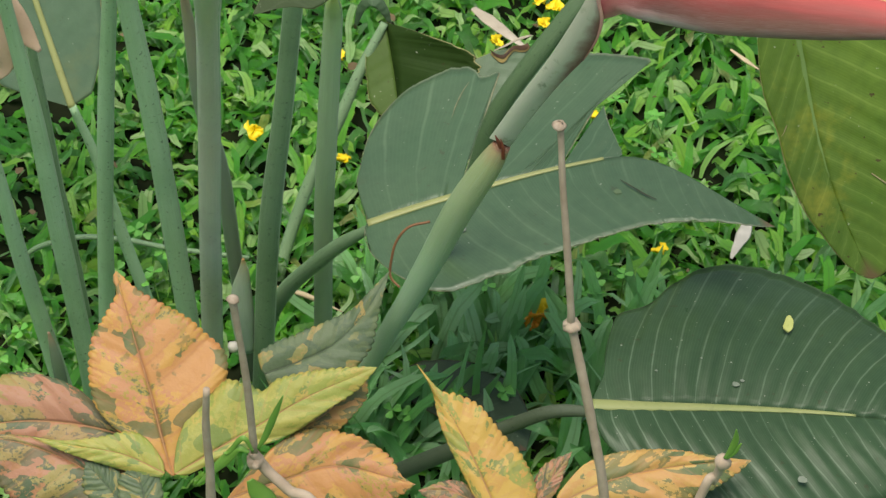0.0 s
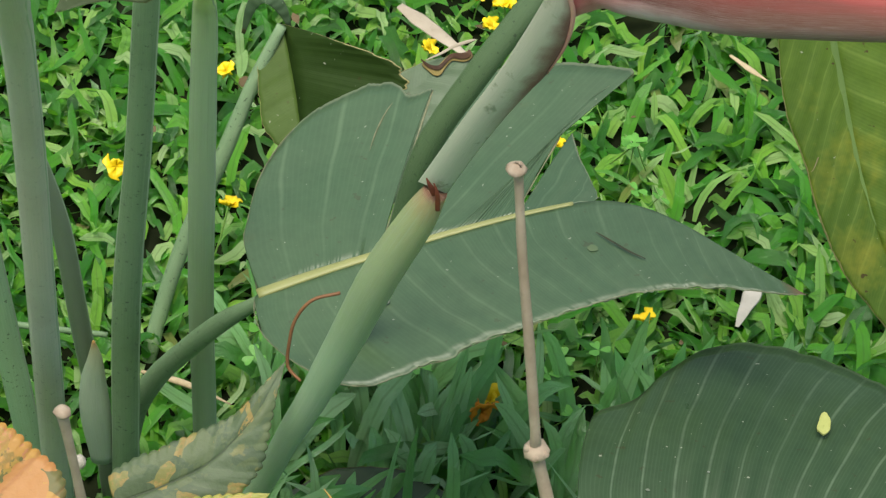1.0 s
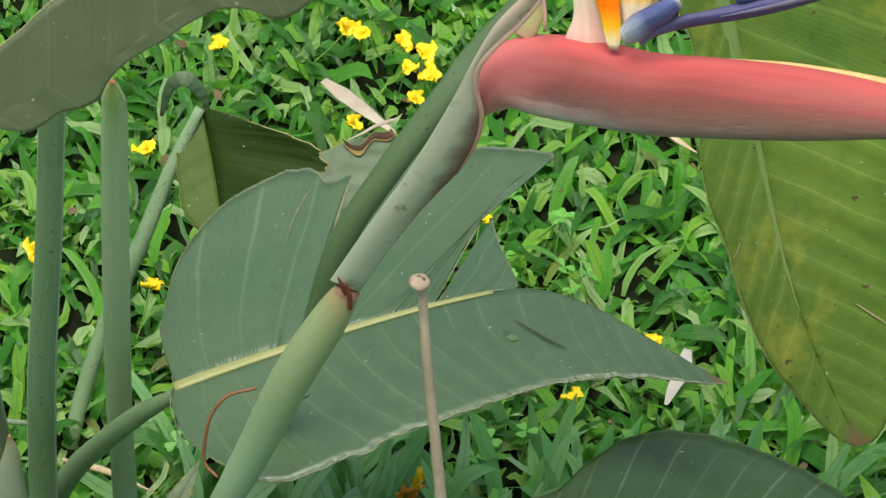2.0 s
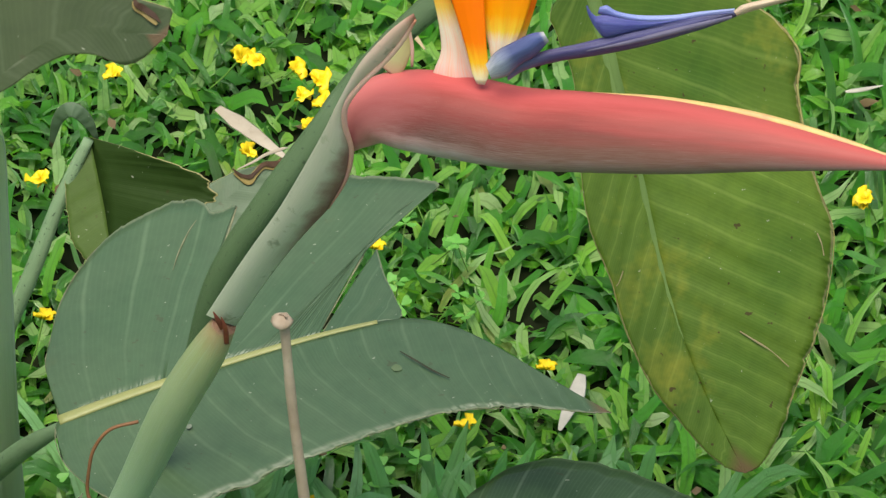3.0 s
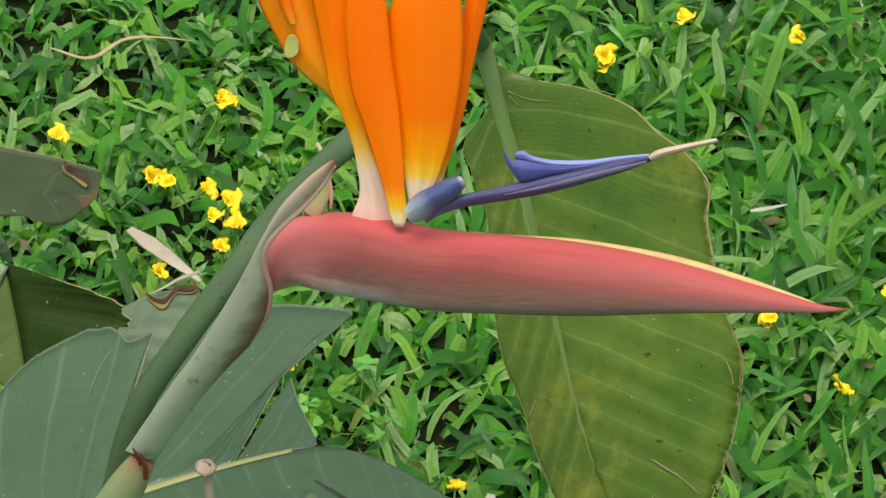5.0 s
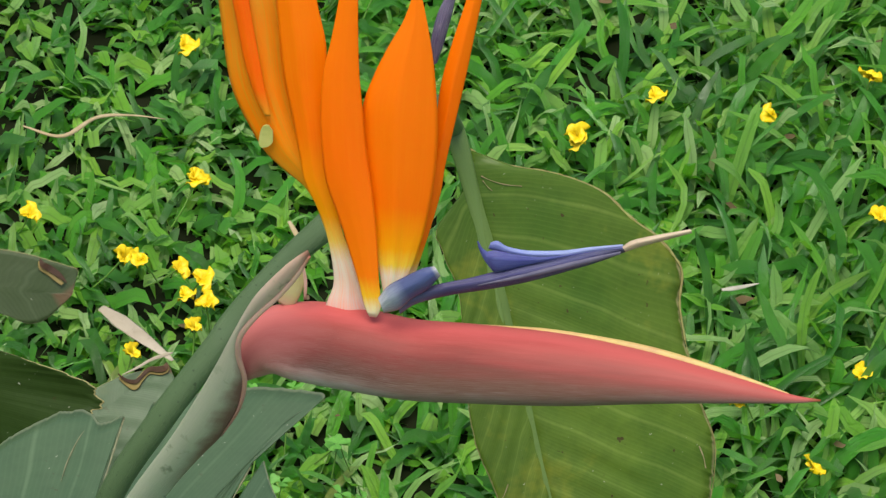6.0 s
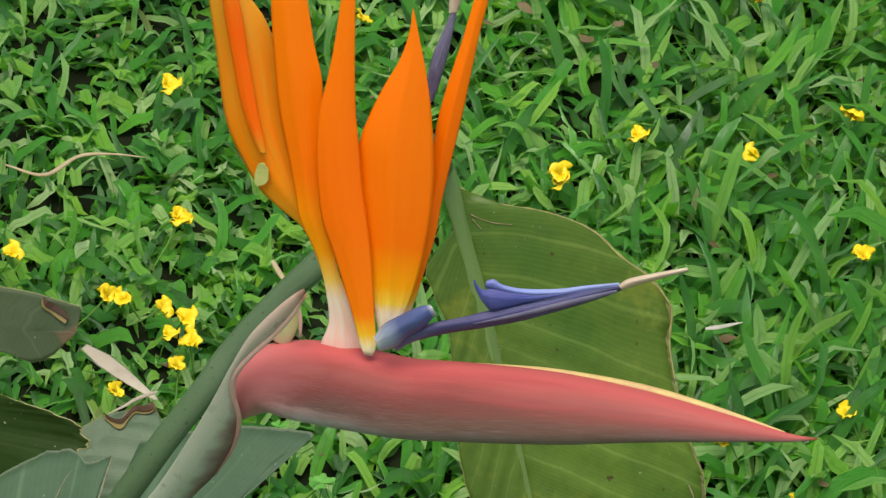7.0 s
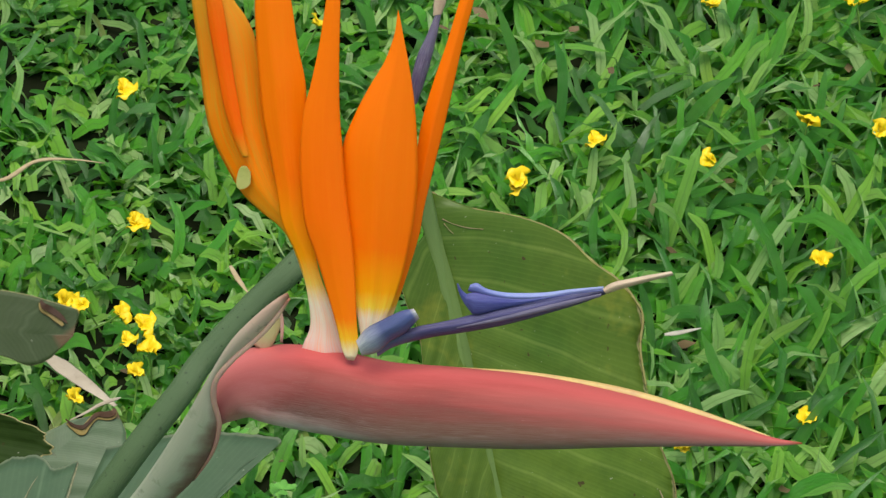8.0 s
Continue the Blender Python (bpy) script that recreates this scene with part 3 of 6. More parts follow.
def rib_rows(spec, upto, r0, r1, lift):
    c = catmull(spec["mid"], 30)
    n = np.array(spec["normal"])
    k = max(4, int(30 * upto))
    return [(*(c[i] + n * lift), r0 + (r1 - r0) * i / (k - 1)) for i in range(0, k, 3)]


VIEW_UP = np.array((0.0, 0.72, 0.69))


def flat_frame(origin, normal):
    """The plane a leaf or petal grows in: origin, sideways, upwards, outwards."""
    n = unit(np.array(normal, float))
    e1 = unit(np.cross(VIEW_UP, n))
    return np.array(origin, float), e1, np.cross(n, e1), n


def lay(fr, pts, off=0.0):
    o, e1, e2, n = fr
    p = np.array(pts, float)
    return o + p[:, :1] * e1 + p[:, 1:2] * e2 + off * n


def even(p, n):
    """A smooth curve through control points, in even steps."""
    c = catmull(p, 30 * len(p))
    s = np.r_[0, np.cumsum(np.linalg.norm(np.diff(c, axis=0), axis=1))]
    return np.stack([np.interp(np.linspace(0, s[-1], n), s, c[:, k]) for k in range(c.shape[1])], 1)


def lobed_blade(fr, mid, lobes, off=0.0, nv=14, step=0.0014, arch=-0.15, dome=0.0, droop=0.0, corrugate=0.0, ribs=16, wave=0.0, ragged=0.0, teeth=0.0, pitch=0.004, seed=0):
    """A leaf blade: each lobe (s0, s1, edge, lead) spans from a stretch of the midrib out to its own edge; lead below 1 slants the side veins towards the tip."""
    n = fr[3]
    m_line = even(lay(fr, mid, off), 400)
    tan = unit(np.gradient(m_line, axis=0))
    verts, faces, uvs = [], [], []
    for s0, s1, edge, lead in lobes:
        e = lay(fr, edge, off)
        length = np.linalg.norm(np.diff(e, axis=0), axis=1).sum()
        nu = max(14, int(length / step))
        dense = even(e, 600)
        k0 = len(verts)
        for i in range(nu):
            f = i / (nu - 1)
            s = s0 + (s1 - s0) * f
            a = min(399, int(round(s * 399)))
            w = f**lead
            tip = dense[min(599, int(round(w * 599)))]
            c = tip - m_line[a]
            ln = float(np.linalg.norm(c))
            out = c / (ln + 1e-9)
            sg = 1.0 if np.dot(np.cross(tan[a], c), n) > 0 else -1.0
            run = unit(dense[min(599, int(w * 599) + 6)] - dense[max(0, int(w * 599) - 6)])
            square = float(np.linalg.norm(np.cross(out, run)))
            cut = square * ragged * (noise.noise(Vector((w * length * 160, seed, sg))) + 0.6 * noise.noise(Vector((w * length * 600, seed, sg + 3))))
            cut += square * teeth * (abs(math.sin(math.pi * w * length / pitch)) ** 0.6 - 0.5) * min(1.0, ln / 0.01)
            uj = s + 0.35 / ribs * noise.noise(Vector((s * 7 + seed, sg * 2.2, 8)))
            for j in range(nv + 1):
                q = j / nv
                lift = dome * ln * 4 * q * (1 - q) + droop * ln * q * q + wave * ln * q * noise.noise(Vector((s * 5 + seed, sg * 1.7, q)))
                lift += corrugate * min(1.0, ln / 0.02) * q**0.5 * (1 - 0.6 * q) * math.sin(uj * 2 * math.pi * ribs) * (0.9 + 0.8 * noise.noise(Vector((s * 9, q * 2, sg + seed))))
                verts.append(m_line[a] + c * q + out * cut * q**3 + tan[a] * arch * ln * q * (1 - q) + n * lift)
                uvs.append((uj, 0.5 + 0.5 * q * sg))
        for i in range(nu - 1):
            for j in range(nv):
                k = k0 + i * (nv + 1) + j
                faces.append((k, k + nv + 1, k + nv + 2, k + 1))
    return mesh_from("blade", verts, faces, uvs)


def mid_rows(fr, mid, upto, r0, r1, off):
    c = even(lay(fr, mid, off), 40)
    k = max(6, int(40 * upto))
    return [(*c[i], r0 + (r1 - r0) * i / (k - 1)) for i in range(0, k, 3)]


def rim_rows(fr, pts, r, off=0.0, seed=0.0):
    """A thin uneven dry rim along an edge."""
    c = even(lay(fr, pts, off), max(16, 7 * len(pts)))
    return [(*p, r * (0.55 + 0.9 * abs(noise.noise(Vector(p * 210) + Vector((seed, 0, 0)))))) for p in c]


def plate(fr, a, b, off=0.0, dome=0.2, crease=0.0, keel=0.5, n=70, m=16, flute=0.0, seed=0, back=0.0):
    """A petal between two edges that run from its base to its tip, bulging outwards and folded along a keel."""
    ea, eb = even(lay(fr, a, off), n), even(lay(fr, b, off), n)
    face = TOWARDS
    verts, faces, uvs = [], [], []
    for i in range(n):
        w = float(np.linalg.norm(eb[i] - ea[i]))
        for j in range(m + 1):
            v = j / m
            fold = 1 - abs(v - keel) / (keel if v < keel else 1 - keel)
            h = dome * 4 * v * (1 - v) + crease * fold
            h += flute * noise.noise(Vector((v * 5.0 + seed, i / n * 2.2, seed * 1.7))) * min(1.0, 6 * v * (1 - v))
            verts.append(ea[i] * (1 - v) + eb[i] * v + face * w * h)
            uvs.append((i / (n - 1), v))
    w = m + 1
    for i in range(n - 1):
        for j in range(m):
            k = i * w + j
            faces.append((k, k + w, k + w + 1, k + 1))
    if back:
        base = len(verts)
        for i in range(n):
            wide = float(np.linalg.norm(eb[i] - ea[i]))
            for j in range(1, m):
                v = j / m
                verts.append(ea[i] * (1 - v) + eb[i] * v - face * wide * back * 4 * v * (1 - v))
                uvs.append((i / (n - 1), v))

        def hind(i, j):
            return i * w + j if j in (0, m) else base + i * (m - 1) + j - 1

        for i in range(n - 1):
            for j in range(m):
                faces.append((hind(i, j), hind(i, j + 1), hind(i + 1, j + 1), hind(i + 1, j)))
    return mesh_from("petal", verts, faces, uvs)


# ---- ground ----
def ground_mesh():
    bm = bmesh.new()
    rings = [0.15 * 1.45**k for k in range(26)]
    prev = None
    centre = bm.verts.new((0.1, 0.4, -0.03))
    for r in rings:
        ring = []
        for j in range(48):
            a = 2 * math.pi * j / 48
            x, y = 0.1 + r * math.cos(a), 0.4 + r * math.sin(a)
            z = -0.03 + 0.004 * noise.noise(Vector((x * 6, y * 6, 0))) if r < 3 else -0.03
            ring.append(bm.verts.new((x, y, z)))
        for j in range(48):
            j2 = (j + 1) % 48
            if prev is None:
                bm.faces.new((centre, ring[j], ring[j2]))
            else:
                bm.faces.new((prev[j], ring[j], ring[j2], prev[j2]))
        prev = ring
    return bm


tagged(part("ground", ground_mesh(), M_SOIL), "soil under a green lawn, darkened for the shade between blades", "ground", kind="structure")


def grass_blades(name, count, length, width, seed, rows=6, area=None, reach=None, tall=False):
    """Bent, folded grass blades: over a rectangle, or thinning out round it up to a reach."""
    rng = np.random.default_rng(seed)
    grow = np.ones(count)
    if reach is None:
        bx = rng.uniform(area[0], area[1], count)
        by = rng.uniform(area[2], area[3], count)
    else:
        r = reach * rng.uniform(0, 1, count) ** 1.7 * rng.uniform(0.75, 1.25, count)
        turn = rng.uniform(0, 2 * math.pi, count)
        bx, by = r * np.cos(turn), 0.45 + r * np.sin(turn)
        keep = ~((bx > area[0]) & (bx < area[1]) & (by > area[2]) & (by < area[3]))
        bx, by, r = bx[keep], by[keep], r[keep]
        count = len(bx)
        grow = 1 + 1.1 * np.maximum(r - 0.4, 0)
    tufts = max(1, count // 8)
    home = rng.integers(0, tufts, count)
    tx, ty = bx[:tufts], by[:tufts]
    spread = rng.normal(0, 0.0095, (2, count)) * grow
    bx, by = tx[home] + spread[0], ty[home] + spread[1]
    lean = np.clip((bx + 0.05) * 2.2, 0, 1)
    lean = lean + (0.45 - lean) * np.clip(np.hypot(bx, by - 0.45) - 0.5, 0, 1)
    upright = lean * rng.uniform(0.25, 1.0, count)
    if tall:
        lean, upright = np.ones(count), rng.uniform(0.75, 1.0, count)
    ln = rng.uniform(*length, count) * (0.52 + 0.85 * upright) * grow**0.5
    wd = rng.uniform(*width, count) * grow * (0.95 + 0.2 * upright)
    wild = rng.uniform(0, 2 * math.pi, count)
    swept = rng.normal(1.5, 0.5, count) if tall else rng.normal(1.1, 0.9, count)
    az = np.where(rng.uniform(0, 1, count) < 0.75 * lean, swept, wild)
    t0 = radians(16) + rng.uniform(0, 1, count) ** 1.2 * radians(56) * (1.1 - 0.7 * upright)
    bend = rng.uniform(radians(10), radians(120), count) * (1.1 - 0.6 * upright)
    yaw = rng.normal(0, 0.6, count)
    roll = rng.normal(0, 0.75, count)
    low = rng.uniform(0, 1, count) < (0.0 if tall else 0.42)
    ln = np.where(low, ln * 0.55, ln)
    t0 = np.where(low, t0 + 0.5, t0)
    s = np.linspace(0, 1, rows)
    prof = np.interp(s, [0, 0.1, 0.3, 0.65, 0.82, 0.92, 0.97, 1.0], [0.5, 0.8, 1.0, 1.0, 0.9, 0.7, 0.46, 0.08])
    hor, ver = np.zeros((count, rows)), np.zeros((count, rows))
    for k in range(1, rows):
        th = t0 + bend * (s[k] + s[k - 1]) / 2
        hor[:, k] = hor[:, k - 1] + np.sin(th) * ln / (rows - 1)
        ver[:, k] = ver[:, k - 1] + np.cos(th) * ln / (rows - 1)
    a = az[:, None] + yaw[:, None] * s[None]
    cx, cy = bx[:, None] + hor * np.cos(a), by[:, None] + hor * np.sin(a)
    z0 = rng.uniform(-0.034, -0.022, count)
    phase = rng.uniform(0, 6.28, count)[:, None]
    ripple = rng.uniform(0.0008, 0.0040, count)[:, None] * np.sin(phase + s[None] * rng.uniform(6, 15, count)[:, None])
    cz = z0[:, None] + ver + ripple * (0.2 + s[None])
    sx, sy = -np.sin(a), np.cos(a)
    half = 0.5 * wd[:, None] * prof[None]
    tip = np.sin(rng.uniform(-0.6, 0.6, count)[:, None] + roll[:, None] * s[None] * 1.6) * half
    half = half * np.cos(roll[:, None] * s[None])
    fold = rng.uniform(0.05, 0.6, count)[:, None]
    verts = np.empty((count, rows, 3, 3))
    for c, k in enumerate((-1, 0, 1)):
        verts[:, :, c, 0] = cx + k * half * sx
        verts[:, :, c, 1] = cy + k * half * sy
        verts[:, :, c, 2] = cz + k * tip + (fold * half if k else 0)
    base = (np.arange(count) * rows * 3)[:, None, None]
    kk, cc = np.meshgrid(np.arange(rows - 1), np.arange(2), indexing="ij")
    q = np.stack([kk * 3 + cc, kk * 3 + cc + 1, (kk + 1) * 3 + cc + 1, (kk + 1) * 3 + cc], -1).reshape(-1, 4)
    faces = (base + q[None]).reshape(-1, 4)
    uv = np.empty((count, rows, 3, 2))
    uv[..., 0] = s[None, :, None] + rng.uniform(0, 20, count)[:, None, None]
    uv[..., 1] = np.array([0, 0.5, 1.0])[None, None]
    me = bpy.data.meshes.new(name)
    nv, nf = count * rows * 3, len(faces)
    me.vertices.add(nv)
    me.vertices.foreach_set("co", verts.ravel().astype(np.float32))
    me.loops.add(nf * 4)
    me.loops.foreach_set("vertex_index", faces.ravel().astype(np.int32))
    me.polygons.add(nf)
    me.polygons.foreach_set("loop_start", np.arange(0, nf * 4, 4, dtype=np.int32))
    me.polygons.foreach_set("use_smooth", np.ones(nf, bool))
    layer = me.uv_layers.new(name="UVMap")
    layer.data.foreach_set("uv", uv.reshape(-1, 2)[faces.ravel()].ravel().astype(np.float32))
    me.update()
    me.validate()
    return me


LAWN = (-0.55, 0.55, -0.12, 1.05)
tagged(part("grass", grass_blades("grass", 50000, (0.028, 0.070), (0.0032, 0.0066), 3, 7, LAWN), M_GRASS),
       "broad-bladed green lawn grass, freshly grown", "grass", kind="stuff")
tagged(part("tall_grass", grass_blades("tall_grass", 420, (0.036, 0.062), (0.0045, 0.0075), 9, 9, (-0.12, 0.16, 0.03, 0.20), tall=True), M_TALL_GRASS),
       "long broad grey-green grass blades under the leaves", "grass", kind="stuff")
tagged(part("far_grass", grass_blades("far_grass", 85000, (0.04, 0.08), (0.006, 0.011), 5, 4, LAWN, 5.0), M_GRASS),
       "green lawn grass around the flower bed", "grass", kind="stuff")


def litter_mesh():
    """Dry crumbs and leaf scraps lying between the blades."""
    rng = np.random.default_rng(12)
    verts, faces = [], []
    for _ in range(190):
        c = np.array((rng.uniform(-0.5, 0.5), rng.uniform(-0.1, 1.0), rng.uniform(-0.018, 0.002)))
        size, turn = rng.uniform(0.001, 0.0042), rng.uniform(0, 6.28)
        slope = rng.uniform(-0.5, 0.5, 2)
        k = len(verts)
        for j in range(6):
            a = turn + j * 1.047
            r = size * rng.uniform(0.5, 1.0) * (1.0 if j % 3 else 1.7)
            dx, dy = r * math.cos(a), r * math.sin(a)
            verts.append(c + np.array((dx, dy, slope[0] * dx + slope[1] * dy + rng.uniform(-0.0004, 0.0004))))
        faces.append(tuple(range(k, k + 6)))
    return mesh_from("leaf_litter", verts, faces, smooth=False)


tagged(part("leaf_litter", litter_mesh(), M_LITTER), "small brown dry leaf scraps scattered between the grass blades", "leaf litter", kind="stuff")


# ---- bird-of-paradise leaves ----
def margin_rows(stalk, sg):
    """Raised pale edge along one side of a channelled leaf stalk."""
    c = catmull(stalk, 4 * len(stalk))
    tan = unit(np.gradient(c[:, :3], axis=0))
    side = unit(np.cross(tan, TOWARDS))
    return [(*(c[i, :3] + side[i] * sg * c[i, 3] * 0.9 + TOWARDS * c[i, 3] * 0.32), c[i, 3] * 0.11) for i in range(len(c))]


def plant_leaf(base, label, stalk, stalk_mat, spec=None, leaf_mat=None, rib=None, rib_mat=None, margins=False, **kw):
    t = thing("strelitzia_leaf", base, label, "leaf", "leaves of the plant")
    part("petiole", sweep(stalk, 0.9, lump=0.04), stalk_mat, t)
    if margins:
        for sg in (-1, 1):
            part("margin", sweep(margin_rows(stalk, sg), seg=8), M_MARGIN, t, "pale stalk margin")
    if spec:
        ob = solid(part("leaf_blade", blade(spec, **kw), leaf_mat, t))
        if rib:
            part("midrib", sweep(rib_rows(spec, *rib), 0.5, spec["normal"], 10), rib_mat or M_RIB, ob)
    return t


TORN = flat_frame((-0.007, 0.115, 0.192), (-0.272, -0.011, 0.962))
TORN_MID = [(-0.0951, -0.0755), (-0.0738, -0.0564), (-0.0482, -0.0355), (-0.0259, -0.0183), (-0.0048, -0.0037), (0.0171, 0.0086), (0.0361, 0.0104), (0.0547, 0.0064), (0.0744, -0.0007), (0.0939, -0.0079), (0.1156, -0.0155)]
TORN_LOBES = [
    (0.0, 0.21, [(-0.0969, -0.0728), (-0.1036, -0.0622), (-0.1133, -0.0507), (-0.1167, -0.0405), (-0.1225, -0.0179), (-0.1226, 0.0028), (-0.1180, 0.0206), (-0.1090, 0.0350), (-0.0957, 0.0460), (-0.0875, 0.0461), (-0.0808, 0.0419), (-0.0733, 0.0482)], 0.52),
    (0.215, 0.44, [(-0.0644, 0.0583), (-0.0482, 0.0673), (-0.0299, 0.0755), (-0.0073, 0.0794), (0.0045, 0.0788), (-0.0012, 0.0706), (-0.0082, 0.0572), (-0.0103, 0.0474), (-0.0113, 0.0366)], 0.7),
    (0.445, 0.575, [(-0.0069, 0.0404), (0.0013, 0.0287), (0.0083, 0.0209), (0.0170, 0.0102)], 0.85)]
TORN_WHOLE = (0.0, 1.0, [(-0.0949, -0.0791), (-0.0908, -0.0866), (-0.0813, -0.0961), (-0.0635, -0.1047), (-0.0441, -0.1090), (-0.0325, -0.1075), (-0.0260, -0.1030), (-0.0134, -0.0904), (-0.0060, -0.0853), (-0.0003, -0.0762), (0.0172, -0.0607), (0.0348, -0.0451), (0.0533, -0.0317), (0.0827, -0.0217), (0.1048, -0.0179), (0.1156, -0.0155)], 0.47)
DARK = flat_frame((0.130, 0.0, 0.157), (0.0, -0.1, 0.995))
DARK_MID = [(-0.1064, -0.0187), (-0.0769, -0.0121), (-0.0392, -0.0032), (-0.0042, 0.0042), (0.0252, 0.0094), (0.0549, 0.0132), (0.0909, 0.0139)]
DARK_LOBES = [
    (0.0, 1.0, [(-0.1063, -0.0126), (-0.1013, 0.0070), (-0.0994, 0.0241), (-0.1031, 0.0354), (-0.1025, 0.0456), (-0.0885, 0.0569), (-0.0764, 0.0763), (-0.0631, 0.0898), (-0.0487, 0.0960), (-0.0303, 0.0971), (-0.0114, 0.0945), (0.0080, 0.0883), (0.0246, 0.0795), (0.0414, 0.0690), (0.0621, 0.0503), (0.0798, 0.0310), (0.0909, 0.0139)], 0.58),
    (0.0, 1.0, [(-0.1041, -0.0247), (-0.0957, -0.0386), (-0.0799, -0.0470), (-0.0548, -0.0546), (-0.0244, -0.0590), (0.0049, -0.0567), (0.0330, -0.0459), (0.0601, -0.0264), (0.0810, -0.0031), (0.0909, 0.0139)], 0.58)]
HANG = flat_frame((0.096, 0.154, 0.252), (0.2, -0.75, 0.63))
HANG_MID = [(-0.0455, 0.0931), (-0.0386, 0.0791), (-0.0272, 0.0581), (-0.0168, 0.0365), (-0.0067, 0.0161), (0.0010, -0.0004), (0.0100, -0.0196), (0.0188, -0.0366), (0.0295, -0.0545), (0.0432, -0.0743), (0.0632, -0.0994)]
HANG_LOBES = [
    (0.0, 1.0, [(-0.0455, 0.0990), (-0.0333, 0.0956), (-0.0086, 0.0959), (0.0109, 0.0925), (0.0241, 0.0847), (0.0371, 0.0787), (0.0450, 0.0728), (0.0499, 0.0666), (0.0516, 0.0543), (0.0571, 0.0401), (0.0674, 0.0193), (0.0764, 0.0056), (0.0799, -0.0052), (0.0814, -0.0259), (0.0797, -0.0453), (0.0766, -0.0646), (0.0739, -0.0831), (0.0693, -0.0949), (0.0632, -0.0994)], 0.47),
    (0.02, 1.0, [(-0.0455, 0.0891), (-0.0450, 0.0779), (-0.0491, 0.0722), (-0.0518, 0.0662), (-0.0495, 0.0601), (-0.0426, 0.0503), (-0.0368, 0.0402), (-0.0303, 0.0192), (-0.0255, 0.0030), (-0.0186, -0.0146), (-0.0060, -0.0332), (0.0014, -0.0472), (0.0104, -0.0609), (0.0208, -0.0734), (0.0337, -0.0839), (0.0451, -0.0928), (0.0545, -0.0980), (0.0632, -0.0994)], 0.6)]
LEAF_NEAR = dict(mid=[(-0.147, -0.245, 0.622), (-0.124, -0.231, 0.633), (-0.102, -0.217, 0.644), (-0.081, -0.202, 0.657), (-0.056, -0.197, 0.657)],
    near=[0.000, 0.006, 0.012, 0.016, 0.017, 0.018, 0.020, 0.022, 0.023, 0.024, 0.025, 0.026, 0.027, 0.027, 0.027, 0.026, 0.021, 0.013, 0.009, 0.008, 0.007, 0.005, 0.003, 0.000],
    far=[0.000, 0.001, 0.002, 0.004, 0.009, 0.009, 0.008, 0.010, 0.010, 0.007, 0.005, 0.004, 0.004, 0.005, 0.005, 0.006, 0.007, 0.010, 0.013, 0.013, 0.011, 0.008, 0.004, 0.000],
    normal=(0.149, -0.747, 0.648), veins=(70, 50, 70, 50))
LEAF_NEAR["near"][-8:] = [0.0205, 0.014, 0.0115, 0.0110, 0.0105, 0.0100, 0.0090, 0.0]
LEAF_POINTED = dict(mid=[(-0.288, 0.120, 0.142), (-0.306, 0.139, 0.167), (-0.324, 0.158, 0.192), (-0.342, 0.178, 0.216), (-0.359, 0.198, 0.242)],
    near=[0.000, 0.035, 0.042, 0.045, 0.046, 0.045, 0.041, 0.036, 0.029, 0.021, 0.010, 0.000],
    far=[0.013, 0.025, 0.033, 0.038, 0.042, 0.043, 0.041, 0.037, 0.031, 0.022, 0.011, 0.000],
    normal=(0.198, -0.693, 0.693), veins=(75, 45, 75, 45))
LEAF_FOLDED = dict(mid=[(-0.137, 0.258, 0.117), (-0.131, 0.247, 0.108), (-0.125, 0.236, 0.098), (-0.120, 0.225, 0.089), (-0.115, 0.214, 0.079)],
    near=[0.000, 0.026, 0.051, 0.054, 0.052, 0.048, 0.042, 0.036, 0.028, 0.020, 0.012, 0.004],
    far=[0.000, 0.011, 0.015, 0.016, 0.017, 0.018, 0.018, 0.016, 0.013, 0.009, 0.006, 0.002],
    normal=(-0.199, -0.698, 0.688), veins=(75, 55, 75, 55))
LEAF_BACK = dict(mid=[(-0.119, 0.205, 0.044), (-0.106, 0.228, 0.058), (-0.093, 0.249, 0.072), (-0.075, 0.270, 0.083), (-0.055, 0.288, 0.093)],
    near=[0.000, 0.008, 0.016, 0.017, 0.016, 0.015, 0.013, 0.010, 0.005, 0.000],
    far=[0.000, 0.033, 0.041, 0.043, 0.043, 0.040, 0.035, 0.027, 0.015, 0.000],
    normal=(0.102, -0.564, 0.820), veins=(60, 40, 60, 40))
torn_leaf = plant_leaf((-0.168, 0.115, -0.03), "grey-green paddle leaf, torn on one side, yellow midrib", [(-0.110, 0.068, 0.158, 0.0022), (-0.128, 0.078, 0.125, 0.0040), (-0.143, 0.090, 0.088, 0.0044), (-0.155, 0.100, 0.055, 0.0047), (-0.164, 0.108, 0.018, 0.0051), (-0.168, 0.115, -0.030, 0.0060)],
           M_STEM_DARK)
torn_blade = solid(part("leaf_blade", lobed_blade(TORN, TORN_MID, TORN_LOBES, arch=-0.08, corrugate=0.0006, ribs=17, wave=0.03, ragged=0.0012, step=0.001), M_TORN, torn_leaf))
lower = solid(part("leaf_blade", lobed_blade(TORN, TORN_MID, [TORN_WHOLE], arch=-0.28, corrugate=0.0007, ribs=17, wave=0.03, ragged=0.0014, seed=3, step=0.001), M_TORN, torn_leaf))
part("midrib", sweep(mid_rows(TORN, TORN_MID, 0.62, 0.0026, 0.0009, 0.0003), 0.45, TORN[3], 10), M_RIB, torn_blade)
tear = even(lay(TORN, TORN_MID), 400)
